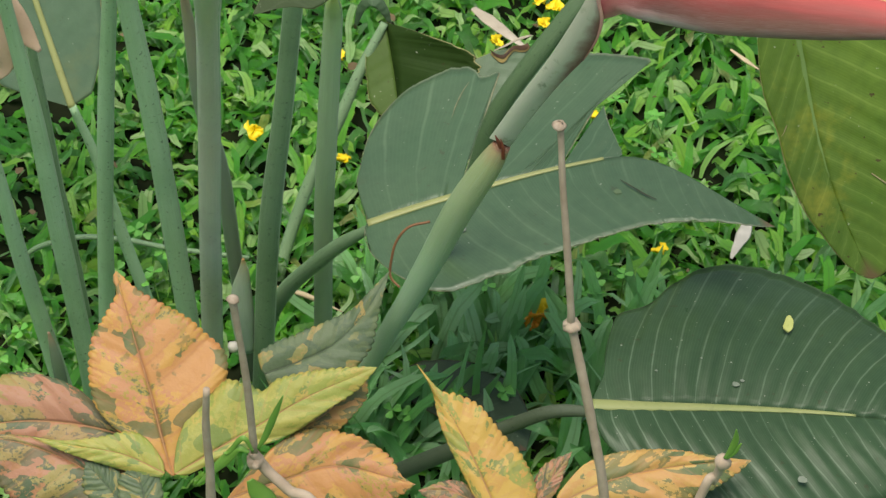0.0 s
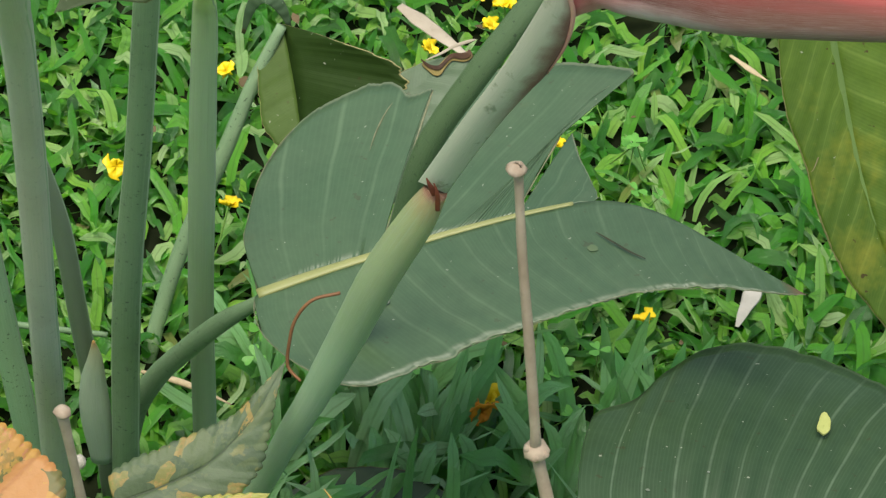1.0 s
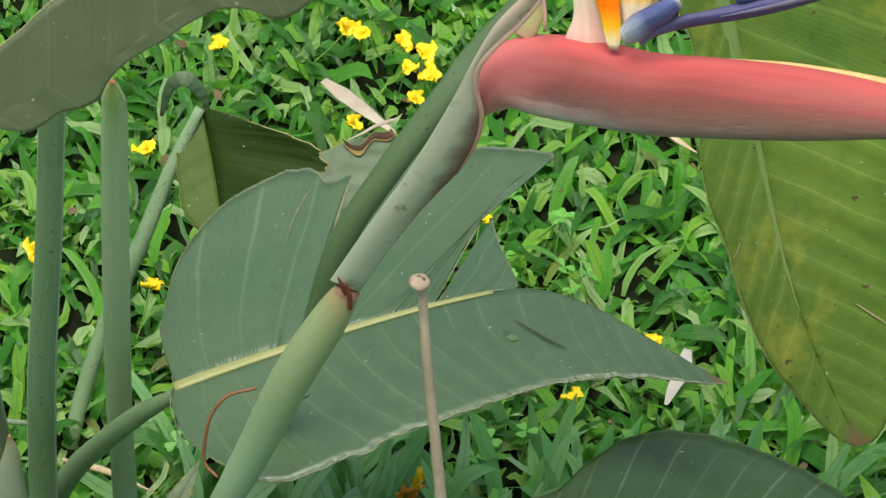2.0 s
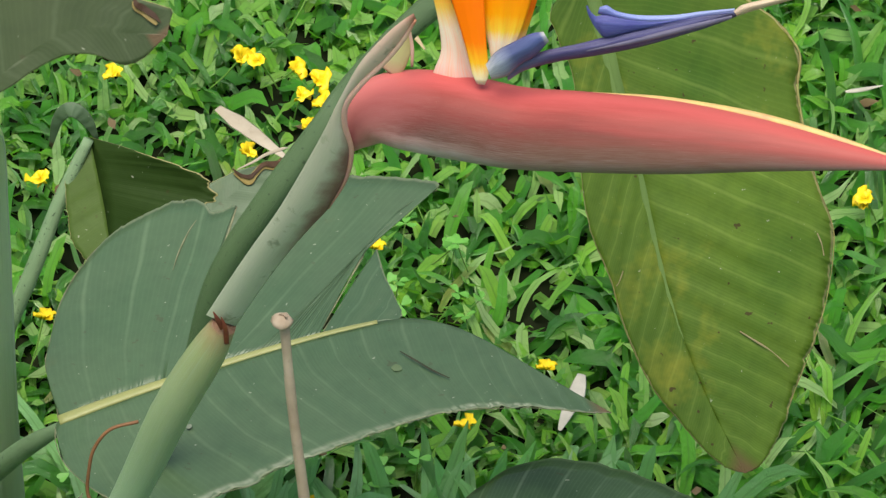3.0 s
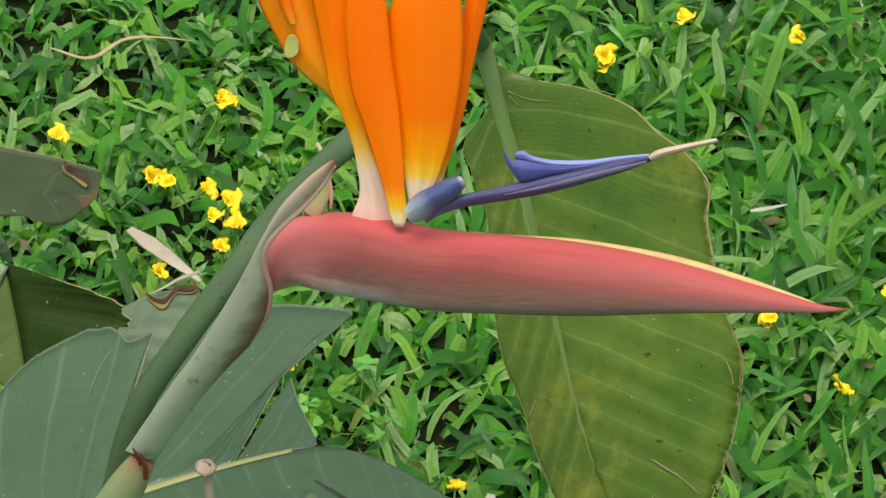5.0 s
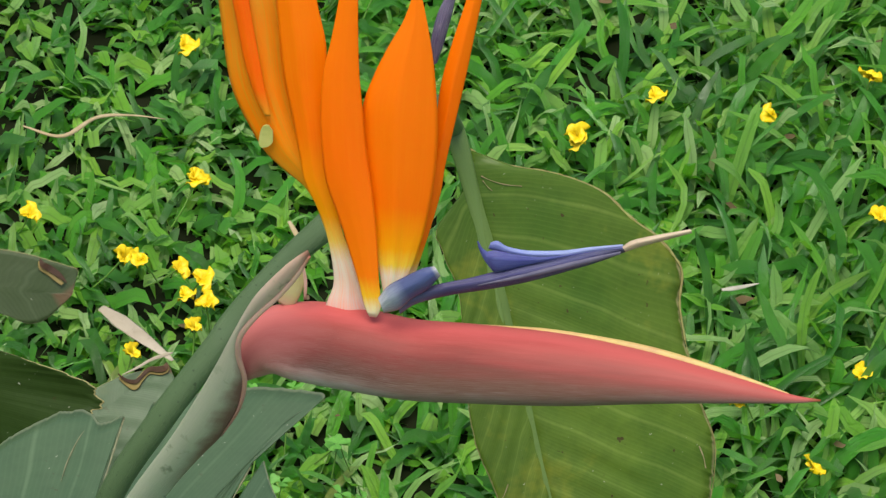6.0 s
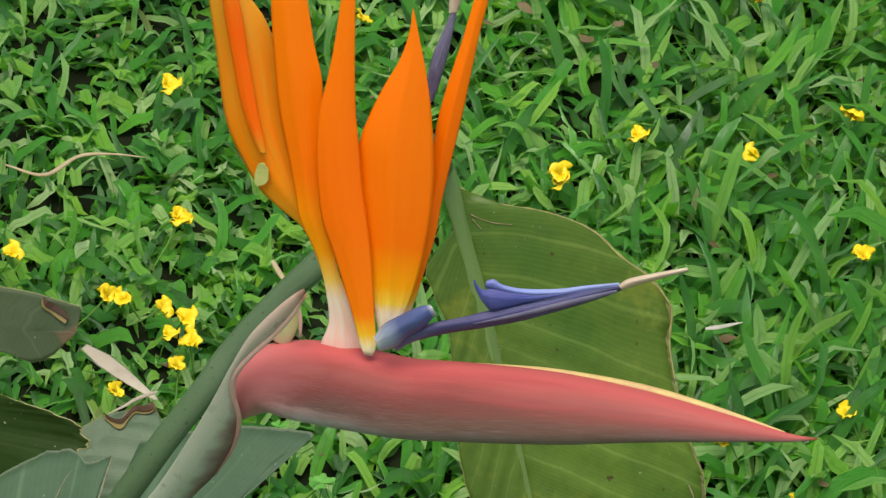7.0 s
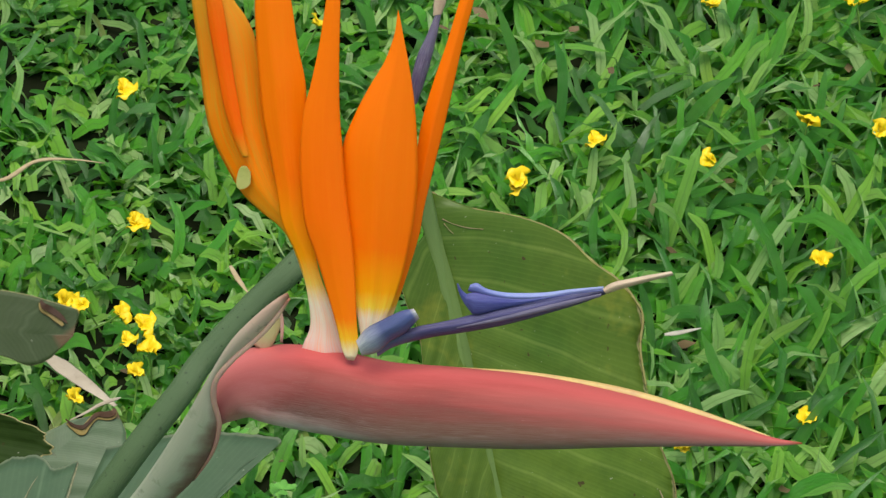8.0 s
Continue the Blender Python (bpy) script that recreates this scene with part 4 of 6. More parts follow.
for s0, s1, edge, lead in TORN_LOBES + [TORN_WHOLE]:
    part("dry_rim", sweep(rim_rows(TORN, edge, 0.00022, 0.0001, s0), 0.8, TORN[3], 6, 120), M_DRYRIM, torn_leaf, "thin pale dry rim")
for s0, end in ((0.21, TORN_LOBES[0][2][-1]), (0.44, TORN_LOBES[1][2][-1]), (0.445, TORN_LOBES[2][2][0])):
    a, b = tear[int(s0 * 399)], lay(TORN, [end])[0]
    part("dry_rim", sweep([(*(a + (b - a) * k), 0.0002 + 0.0003 * k) for k in (0.05, 0.3, 0.55, 0.8, 1.0)], 0.8, TORN[3], 6, 40, lump=0.5), M_DRYRIM, torn_leaf, "thin pale torn edge")
part("dry_rim", sweep([(*p, r) for p, r in zip(lay(TORN, [(-0.0848, 0.0425), (-0.0868, 0.0330), (-0.0862, 0.0200), (-0.0842, 0.0090)], 0.0006), (0.0004, 0.0003, 0.0003, 0.0001))], 0.6, TORN[3], 6, 40, lump=0.8), M_DRYRIM, torn_leaf, "pale split along a vein")
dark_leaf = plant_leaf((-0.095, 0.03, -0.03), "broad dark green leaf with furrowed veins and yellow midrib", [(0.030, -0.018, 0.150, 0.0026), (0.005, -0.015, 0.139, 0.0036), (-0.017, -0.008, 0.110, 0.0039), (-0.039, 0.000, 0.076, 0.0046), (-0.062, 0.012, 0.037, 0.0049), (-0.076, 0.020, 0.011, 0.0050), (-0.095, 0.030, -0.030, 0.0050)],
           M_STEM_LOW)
dark_blade = solid(part("leaf_blade", lobed_blade(DARK, DARK_MID, DARK_LOBES, arch=-0.30, dome=0.05, droop=-0.10, corrugate=0.0014, ribs=18, wave=0.03, ragged=0.0003, seed=5), M_DARK, dark_leaf))
part("midrib", sweep(mid_rows(DARK, DARK_MID, 0.72, 0.0036, 0.0008, 0.0004), 0.4, DARK[3], 10), M_RIB_SOFT, dark_blade)
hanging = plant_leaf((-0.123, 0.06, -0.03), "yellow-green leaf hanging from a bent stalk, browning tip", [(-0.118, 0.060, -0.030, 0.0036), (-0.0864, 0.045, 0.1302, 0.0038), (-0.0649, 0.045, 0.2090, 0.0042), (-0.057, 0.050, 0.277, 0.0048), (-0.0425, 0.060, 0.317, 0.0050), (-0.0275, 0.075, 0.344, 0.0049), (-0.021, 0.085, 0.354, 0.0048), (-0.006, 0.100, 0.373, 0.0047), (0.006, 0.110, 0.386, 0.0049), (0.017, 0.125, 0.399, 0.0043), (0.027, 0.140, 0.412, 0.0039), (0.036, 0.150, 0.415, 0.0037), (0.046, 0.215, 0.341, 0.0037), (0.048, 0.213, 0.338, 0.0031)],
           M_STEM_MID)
hang_blade = solid(part("leaf_blade", lobed_blade(HANG, HANG_MID, HANG_LOBES, arch=-0.10, dome=0.02, droop=-0.04, corrugate=0.0007, ribs=15, wave=0.03, ragged=0.0013, seed=2, step=0.001), M_HANG, hanging))
part("midrib", sweep(mid_rows(HANG, HANG_MID, 0.95, 0.0030, 0.0006, -0.0003), 0.5, HANG[3], 10), M_RIB_GREEN, hang_blade)
part("withered_rim", sweep(rim_rows(HANG, HANG_LOBES[0][2][:10], 0.0007, -0.002, 1.0), 0.5, HANG[3], 6, 208), M_RIM, hanging, "crinkled yellow-brown withered rim")
part("withered_rim", sweep(rim_rows(HANG, HANG_LOBES[0][2][9:] + HANG_LOBES[1][2][-2:8:-1], 0.00028, -0.002, 2.0), 0.5, HANG[3], 6, 208), M_RIM, hanging, "thin yellow-brown rim round the leaf tip")
part("scar", sweep([(0.143, 0.132, 0.212, 0.0002), (0.150, 0.131, 0.209, 0.0004), (0.157, 0.130, 0.206, 0.0003), (0.165, 0.128, 0.201, 0.0004)], 0.3, HANG[3], 6, 40, lump=0.8), M_SCAR, hanging, "dry brown scar along a vein")
for line, r in (([(-0.0392, 0.0898), (-0.0349, 0.0888), (-0.0290, 0.0883), (-0.0222, 0.0889)], 0.0005), ([(-0.0382, 0.0882), (-0.0354, 0.0860), (-0.0336, 0.0850)], 0.0005), ([(0.0709, 0.0002), (0.0737, -0.0039), (0.0756, -0.0082)], 0.0004), ([(-0.0026, -0.0282), (-0.0033, -0.0329), (-0.0041, -0.0347)], 0.0006)):
    part("scar", sweep(rim_rows(HANG, line, 0.6 * r, 0.0012), 0.3, HANG[3], 6, 30, lump=0.8), M_SCAR, hanging, "small dry scar")
part("stalk_end", sweep([(0.044, 0.217, 0.344, 0.0033), (0.047, 0.214, 0.339, 0.0040), (0.052, 0.208, 0.331, 0.0037), (0.058, 0.201, 0.320, 0.0031), (0.068, 0.188, 0.301, 0.0022), (0.076, 0.178, 0.287, 0.0013), (0.082, 0.169, 0.275, 0.0003)], 0.5, HANG[3]), M_RIB_BROAD, hanging, "broad pale green stalk end merging into the midrib")
near_leaf = plant_leaf((-0.187, 0.085, -0.034), "olive leaf with a scorched tip on a thick stalk", [(-0.181, -0.155, 0.552, 0.0085), (-0.185, -0.115, 0.491, 0.0066), (-0.189, -0.075, 0.427, 0.0058), (-0.190, -0.035, 0.330, 0.0058), (-0.189, 0.005, 0.202, 0.0058), (-0.186, 0.045, 0.060, 0.0059), (-0.187, 0.085, -0.034, 0.0061)],
           M_STEM_GREY, LEAF_NEAR, M_OLIVE, None, None, True, nu=80, nv=8, wave=0.04)
plant_leaf((-0.22, 0.13, -0.03), "pointed grey-green leaf with a yellow midrib", [(-0.288, 0.120, 0.143, 0.0022), (-0.273, 0.123, 0.102, 0.0028), (-0.257, 0.125, 0.047, 0.0035), (-0.239, 0.127, -0.009, 0.0036), (-0.221, 0.130, -0.068, 0.0036)],
           M_STEM, LEAF_POINTED, M_POINTED, (0.95, 0.0022, 0.001, 0.0006), M_RIB, nu=80, nv=8)
folded = plant_leaf((-0.17, 0.165, -0.03), "small olive leaf folded along its midrib", [(-0.137, 0.255, 0.119, 0.0023), (-0.145, 0.239, 0.095, 0.0031), (-0.152, 0.223, 0.066, 0.0036), (-0.162, 0.208, 0.027, 0.0036), (-0.168, 0.192, -0.008, 0.0036), (-0.170, 0.176, -0.036, 0.0036), (-0.170, 0.160, -0.075, 0.0037)],
           M_STEM_DARK, dict(LEAF_FOLDED, near=[0.0] * 12), M_FOLD, None, None, nu=60, nv=8, fold=(0.0, 0.2), ragged=0.06)
# The half turned from the light carries its shade in the colour.
solid(part("leaf_blade", blade(dict(LEAF_FOLDED, far=[0.0] * 12), nu=110, nv=8, fold=(0.25, 0.0), ragged=0.1, wave=0.2), M_FOLD_SHADED, folded, "green half of the folded blade, its shade put into the colour"))
for name, rows in (("PETIOLE_A", [(-0.163, 0.020, 0.418, 0.0041), (-0.164, 0.034, 0.349, 0.0049), (-0.164, 0.048, 0.252, 0.0051), (-0.165, 0.062, 0.147, 0.0058), (-0.161, 0.076, 0.027, 0.0057), (-0.160, 0.090, -0.031, 0.0058)]),
                   ("PETIOLE_D", [(-0.258, 0.030, 0.384, 0.0047), (-0.249, 0.042, 0.316, 0.0053), (-0.233, 0.054, 0.224, 0.0056), (-0.218, 0.066, 0.125, 0.0058), (-0.205, 0.078, 0.034, 0.0057), (-0.197, 0.090, -0.033, 0.0058)]),
                   ("PETIOLE_E", [(-0.262, 0.050, 0.364, 0.0036), (-0.261, 0.060, 0.294, 0.0040), (-0.260, 0.070, 0.199, 0.0045), (-0.257, 0.080, 0.097, 0.0045), (-0.254, 0.090, 0.019, 0.0048), (-0.251, 0.100, -0.063, 0.0049)]),
                   ("PETIOLE_F", [(-0.313, -0.020, 0.423, 0.0032), (-0.301, -0.008, 0.350, 0.0036), (-0.285, 0.004, 0.260, 0.0044), (-0.271, 0.016, 0.164, 0.0052), (-0.255, 0.028, 0.061, 0.0052), (-0.247, 0.040, -0.010, 0.0051)]),
                   ("PETIOLE_G", [(-0.311, -0.020, 0.289, 0.0034), (-0.296, -0.010, 0.211, 0.0039), (-0.287, 0.000, 0.153, 0.0045), (-0.276, 0.010, 0.094, 0.0047), (-0.262, 0.020, 0.024, 0.0053), (-0.257, 0.030, -0.022, 0.0054)]),
                   ("PETIOLE_H", [(-0.308, 0.090, 0.224, 0.0024), (-0.299, 0.096, 0.163, 0.0030), (-0.290, 0.102, 0.100, 0.0034), (-0.280, 0.108, 0.039, 0.0035), (-0.269, 0.114, -0.029, 0.0033), (-0.259, 0.120, -0.090, 0.0033)])):
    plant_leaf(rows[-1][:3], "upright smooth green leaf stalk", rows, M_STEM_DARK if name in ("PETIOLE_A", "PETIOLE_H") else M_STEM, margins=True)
back = plant_leaf((-0.12, 0.2, -0.03), "pale green leaf with a scorched curled tip", [(-0.119, 0.205, 0.05, 0.002), (-0.122, 0.203, 0.02, 0.0025), (-0.125, 0.2, -0.03, 0.003)],
           M_STEM, LEAF_BACK, M_PALE, None, None, nu=60, nv=8, wave=0.1)
part("singed_rim", sweep([(-0.075, 0.278, 0.090, 0.0009), (-0.072, 0.277, 0.089, 0.0013), (-0.068, 0.276, 0.088, 0.0015), (-0.066, 0.279, 0.090, 0.0013), (-0.063, 0.283, 0.092, 0.0015), (-0.058, 0.284, 0.092, 0.0017), (-0.056, 0.285, 0.093, 0.0018), (-0.056, 0.287, 0.094, 0.0010)], 0.03, lump=0.4, n=60), M_SINGED, back, "yellowed rim along the burnt tip")
part("scorched_tip", sweep([(-0.076, 0.278, 0.092, 0.0003), (-0.072, 0.277, 0.090, 0.0007), (-0.068, 0.277, 0.090, 0.0009), (-0.066, 0.279, 0.091, 0.0007), (-0.063, 0.283, 0.093, 0.0009), (-0.059, 0.284, 0.093, 0.0012), (-0.056, 0.285, 0.094, 0.0012), (-0.056, 0.287, 0.095, 0.0004)], 0.05, lump=0.5, n=60), M_BURNT, back, "scorched brown zigzag across the leaf tip")
part("curled_rim", sweep([(-0.074, 0.277, 0.093, 0.0002), (-0.068, 0.281, 0.095, 0.0006), (-0.063, 0.285, 0.097, 0.0007), (-0.057, 0.288, 0.099, 0.0007), (-0.054, 0.290, 0.099, 0.0002)], 0.3, lump=0.3, n=40), M_DRYLEAF, back, "dry curled rim")
plant_leaf((-0.10, 0.10, -0.03), "low dark leaf with a red-brown rim near the soil", [(-0.098, 0.095, 0.0, 0.0015), (-0.1, 0.097, -0.012, 0.002), (-0.102, 0.1, -0.03, 0.002)],
           M_STEM_DARK, dict(mid=[(-0.098, 0.093, -0.004), (-0.074, 0.098, 0.000), (-0.050, 0.097, 0.001), (-0.026, 0.088, -0.001), (-0.006, 0.072, -0.006)],
                             near=[0, 0.016, 0.024, 0.024, 0.016, 0], far=[0, 0.018, 0.026, 0.026, 0.018, 0], normal=(0.0, -0.15, 0.99), veins=(70, 50, 70, 50)), M_LOW, None, None, nu=60, nv=8)
plant_leaf((-0.168, 0.1, -0.035), "drying leaf stalk with a pinkish pointed sheath", [(-0.219, 0.020, 0.363, 0.0011), (-0.218, 0.031, 0.336, 0.0023), (-0.215, 0.043, 0.300, 0.0034), (-0.208, 0.054, 0.240, 0.0040), (-0.195, 0.066, 0.179, 0.0041), (-0.185, 0.077, 0.105, 0.0042), (-0.176, 0.089, 0.037, 0.0044), (-0.168, 0.100, -0.035, 0.0045)], M_SHEATH_DRY, margins=True)
tagged(part("pointed_bract", sweep([(-0.178, 0.068, 0.109, 0.0005), (-0.177, 0.070, 0.096, 0.0031), (-0.177, 0.072, 0.077, 0.0056), (-0.175, 0.073, 0.055, 0.0066), (-0.171, 0.075, 0.024, 0.0047)], 0.6), M_BRACT_TIP), "small pointed grey-green bract between the stalks", "bract")
tagged(part("dry_bract", sweep([(-0.2697, 0.0040, 0.0900, 0.0006), (-0.2674, 0.0060, 0.0779, 0.0022), (-0.2642, 0.0080, 0.0596, 0.0034), (-0.2608, 0.0120, 0.0339, 0.0036)], 0.5), M_SHEATH_DRY), "dry brown pointed bract clasping a stalk", "bract")
tagged(part("runner", sweep([(-0.314, 0.140, -0.015, 0.0015), (-0.304, 0.142, -0.004, 0.0015), (-0.283, 0.144, 0.008, 0.0016), (-0.257, 0.146, 0.012, 0.0016), (-0.231, 0.148, 0.011, 0.0015), (-0.185, 0.150, 0.015, 0.0013)], seg=8), M_STEM_DARK), "thin green runner arching over the grass", "runner")
tagged(part("tendril", sweep([(-0.079, 0.035, 0.208, 0.0007), (-0.089, 0.032, 0.204, 0.0007), (-0.094, 0.029, 0.195, 0.0007), (-0.095, 0.026, 0.185, 0.0007), (-0.094, 0.023, 0.173, 0.0007), (-0.088, 0.020, 0.169, 0.0006)], seg=8, n=40), M_TENDRIL), "curved brown tendril against a torn leaf", "tendril")
tagged(part("dry_leaf_tip", sweep([(-0.134, 0.260, 0.114, 0.0008), (-0.138, 0.260, 0.123, 0.0024), (-0.143, 0.260, 0.129, 0.0032), (-0.148, 0.260, 0.129, 0.0032), (-0.152, 0.260, 0.121, 0.0024), (-0.154, 0.260, 0.104, 0.0008)], 0.1), M_PALE), "curled pale leaf tip beside a folded leaf", "leaf")
dead = thing("dead_bract", (-0.3, 0.0, 0.3), "dry pinkish-tan bract hanging among the stalks", "bract")
part("flap", sweep([(-0.311, 0.000, 0.354, 0.0042), (-0.299, -0.000, 0.334, 0.0061), (-0.291, 0.000, 0.320, 0.0050), (-0.283, 0.000, 0.310, 0.0011)], 0.25), M_DEAD, dead)
part("flap", sweep([(-0.313, 0.000, 0.330, 0.0056), (-0.304, 0.000, 0.312, 0.0084), (-0.300, 0.000, 0.295, 0.0042), (-0.303, -0.000, 0.284, 0.0011)], 0.25), M_DEAD, dead)
plant_leaf((-0.131, 0.12, -0.036), "green leaf stalk ending in a bright pointed sheath", [(-0.147, 0.060, 0.333, 0.0011), (-0.148, 0.070, 0.316, 0.0037), (-0.148, 0.080, 0.292, 0.0049), (-0.145, 0.090, 0.213, 0.0054), (-0.140, 0.100, 0.113, 0.0053), (-0.134, 0.110, 0.026, 0.0051), (-0.131, 0.120, -0.036, 0.0052)], M_SHEATH_TIP, margins=True)

# ---- flower ----
flower = thing("bird_of_paradise_flower", (-0.118, 0, -0.03), "orange and blue bird-of-paradise flower with a red beak-like bract", "flower")
NECK = flat_frame((-0.03, -0.008, 0.39), (0, -1, -0.092))
NECK_LEFT = [(0.0313, 0.1134), (0.0284, 0.1094), (0.0236, 0.1006), (0.0167, 0.0842), (0.0118, 0.0644), (0.0077, 0.0445), (0.0019, 0.0203), (-0.0042, -0.0028), (-0.0107, -0.0233), (-0.0165, -0.0422), (-0.0249, -0.0711)]
NECK_RIGHT = [(0.0323, 0.1111), (0.0293, 0.0999), (0.0248, 0.0881), (0.0180, 0.0739), (0.0141, 0.0620), (0.0145, 0.0512), (0.0179, 0.0380), (0.0174, 0.0218), (0.0130, 0.0041), (0.0081, -0.0080), (0.0014, -0.0253), (-0.0068, -0.0502), (-0.0139, -0.0747)]
part("stem", plate(NECK, NECK_LEFT, NECK_RIGHT, 0.0, 0.30, n=120, m=20, back=0.40), M_NECK, flower, "grey-green flower stem opening into a pink-edged bract")
part("sheath", sweep([(-0.048, -0.002, 0.317, 0.0045), (-0.053, -0.002, 0.299, 0.0068), (-0.063, -0.002, 0.265, 0.0075), (-0.072, 0.000, 0.223, 0.0070), (-0.081, 0.000, 0.185, 0.0060), (-0.0885, 0.000, 0.157, 0.0052), (-0.0966, 0.000, 0.1226, 0.0046), (-0.1054, 0.000, 0.0941, 0.0044), (-0.1182, 0.000, 0.0579, 0.0044), (-0.150, 0.010, -0.030, 0.0050)], 0.9, lump=0.03), M_SHEATH, flower, "green sheath with a dry brown tip")
SPATHE_ROWS = [(-0.016, -0.003, 0.425, 0.0066), (-0.012, -0.003, 0.431, 0.0082), (-0.005, -0.004, 0.441, 0.0116), (0.006, -0.005, 0.445, 0.0138), (0.022, -0.007, 0.448, 0.0144), (0.041, -0.009, 0.450, 0.0138), (0.063, -0.011, 0.456, 0.0134), (0.091, -0.014, 0.464, 0.0121), (0.119, -0.017, 0.471, 0.0087), (0.146, -0.020, 0.476, 0.0046), (0.165, -0.022, 0.479, 0.0016), (0.175, -0.023, 0.482, 0.0003)]
SPATHE_FACE = np.array((0.0, -0.55, 0.83))
spathe = part("spathe", sweep(SPATHE_ROWS, 0.8, SPATHE_FACE, 28, 90), M_SPATHE, flower, "coral-red beak-shaped bract, grey-violet beneath with shade painted in")
part("bract_edge", sweep([(*p, r) for p, r in zip(lay(NECK, NECK_RIGHT[:9], 0.0006), (0.0004, 0.0007, 0.0008, 0.0009, 0.0010, 0.0010, 0.0009, 0.0006, 0.0002))], 0.6, n=60, lump=0.1), M_BRACT_EDGE, flower, "pink bract edge")
part("bract_edge", sweep([(0.000, 0.001, 0.476, 0.0005), (0.002, -0.000, 0.469, 0.0006), (0.003, -0.002, 0.462, 0.0005)], 0.5), M_BRACT_EDGE, flower, "pink bract edge")
body = catmull(SPATHE_ROWS, 120)
along = unit(np.gradient(body[:, :3], axis=0))
ridge = unit(np.cross(along, SPATHE_FACE))
ridge = ridge * np.sign(ridge[:, 2:])
part("yellow_margin", sweep([(*(body[i, :3] + ridge[i] * body[i, 3] * 0.96 + SPATHE_FACE * body[i, 3] * 0.10), w) for i, w in
                             ((62, 0.0002), (68, 0.0007), (74, 0.0013), (82, 0.0018), (88, 0.0020), (94, 0.0017), (99, 0.0012), (104, 0.0007), (108, 0.0002))], 0.5, n=70), M_YELLOW_LINE, flower, "yellow margin along the red bract")
part("sheath_shard", sweep([(-0.048, -0.006, 0.319, 0.0012), (-0.050, -0.007, 0.324, 0.0009), (-0.052, -0.007, 0.328, 0.0002)], 0.4), M_BURNT_RED, flower, "dry red-brown shard")
part("sheath_shard", sweep([(-0.046, -0.006, 0.311, 0.0009), (-0.047, -0.007, 0.320, 0.0009), (-0.049, -0.007, 0.326, 0.0002)], 0.4), M_BURNT_RED, flower, "dry red-brown shard")
part("bract_inner", sweep([(-0.004, 0.003, 0.453, 0.0037), (-0.002, 0.004, 0.459, 0.0034), (-0.000, 0.005, 0.465, 0.0020), (0.000, 0.006, 0.471, 0.0004)], 0.3), M_BRACT, flower)
FLOWER = flat_frame((0.02, 0.0, 0.462), (0, -1, 0.33))
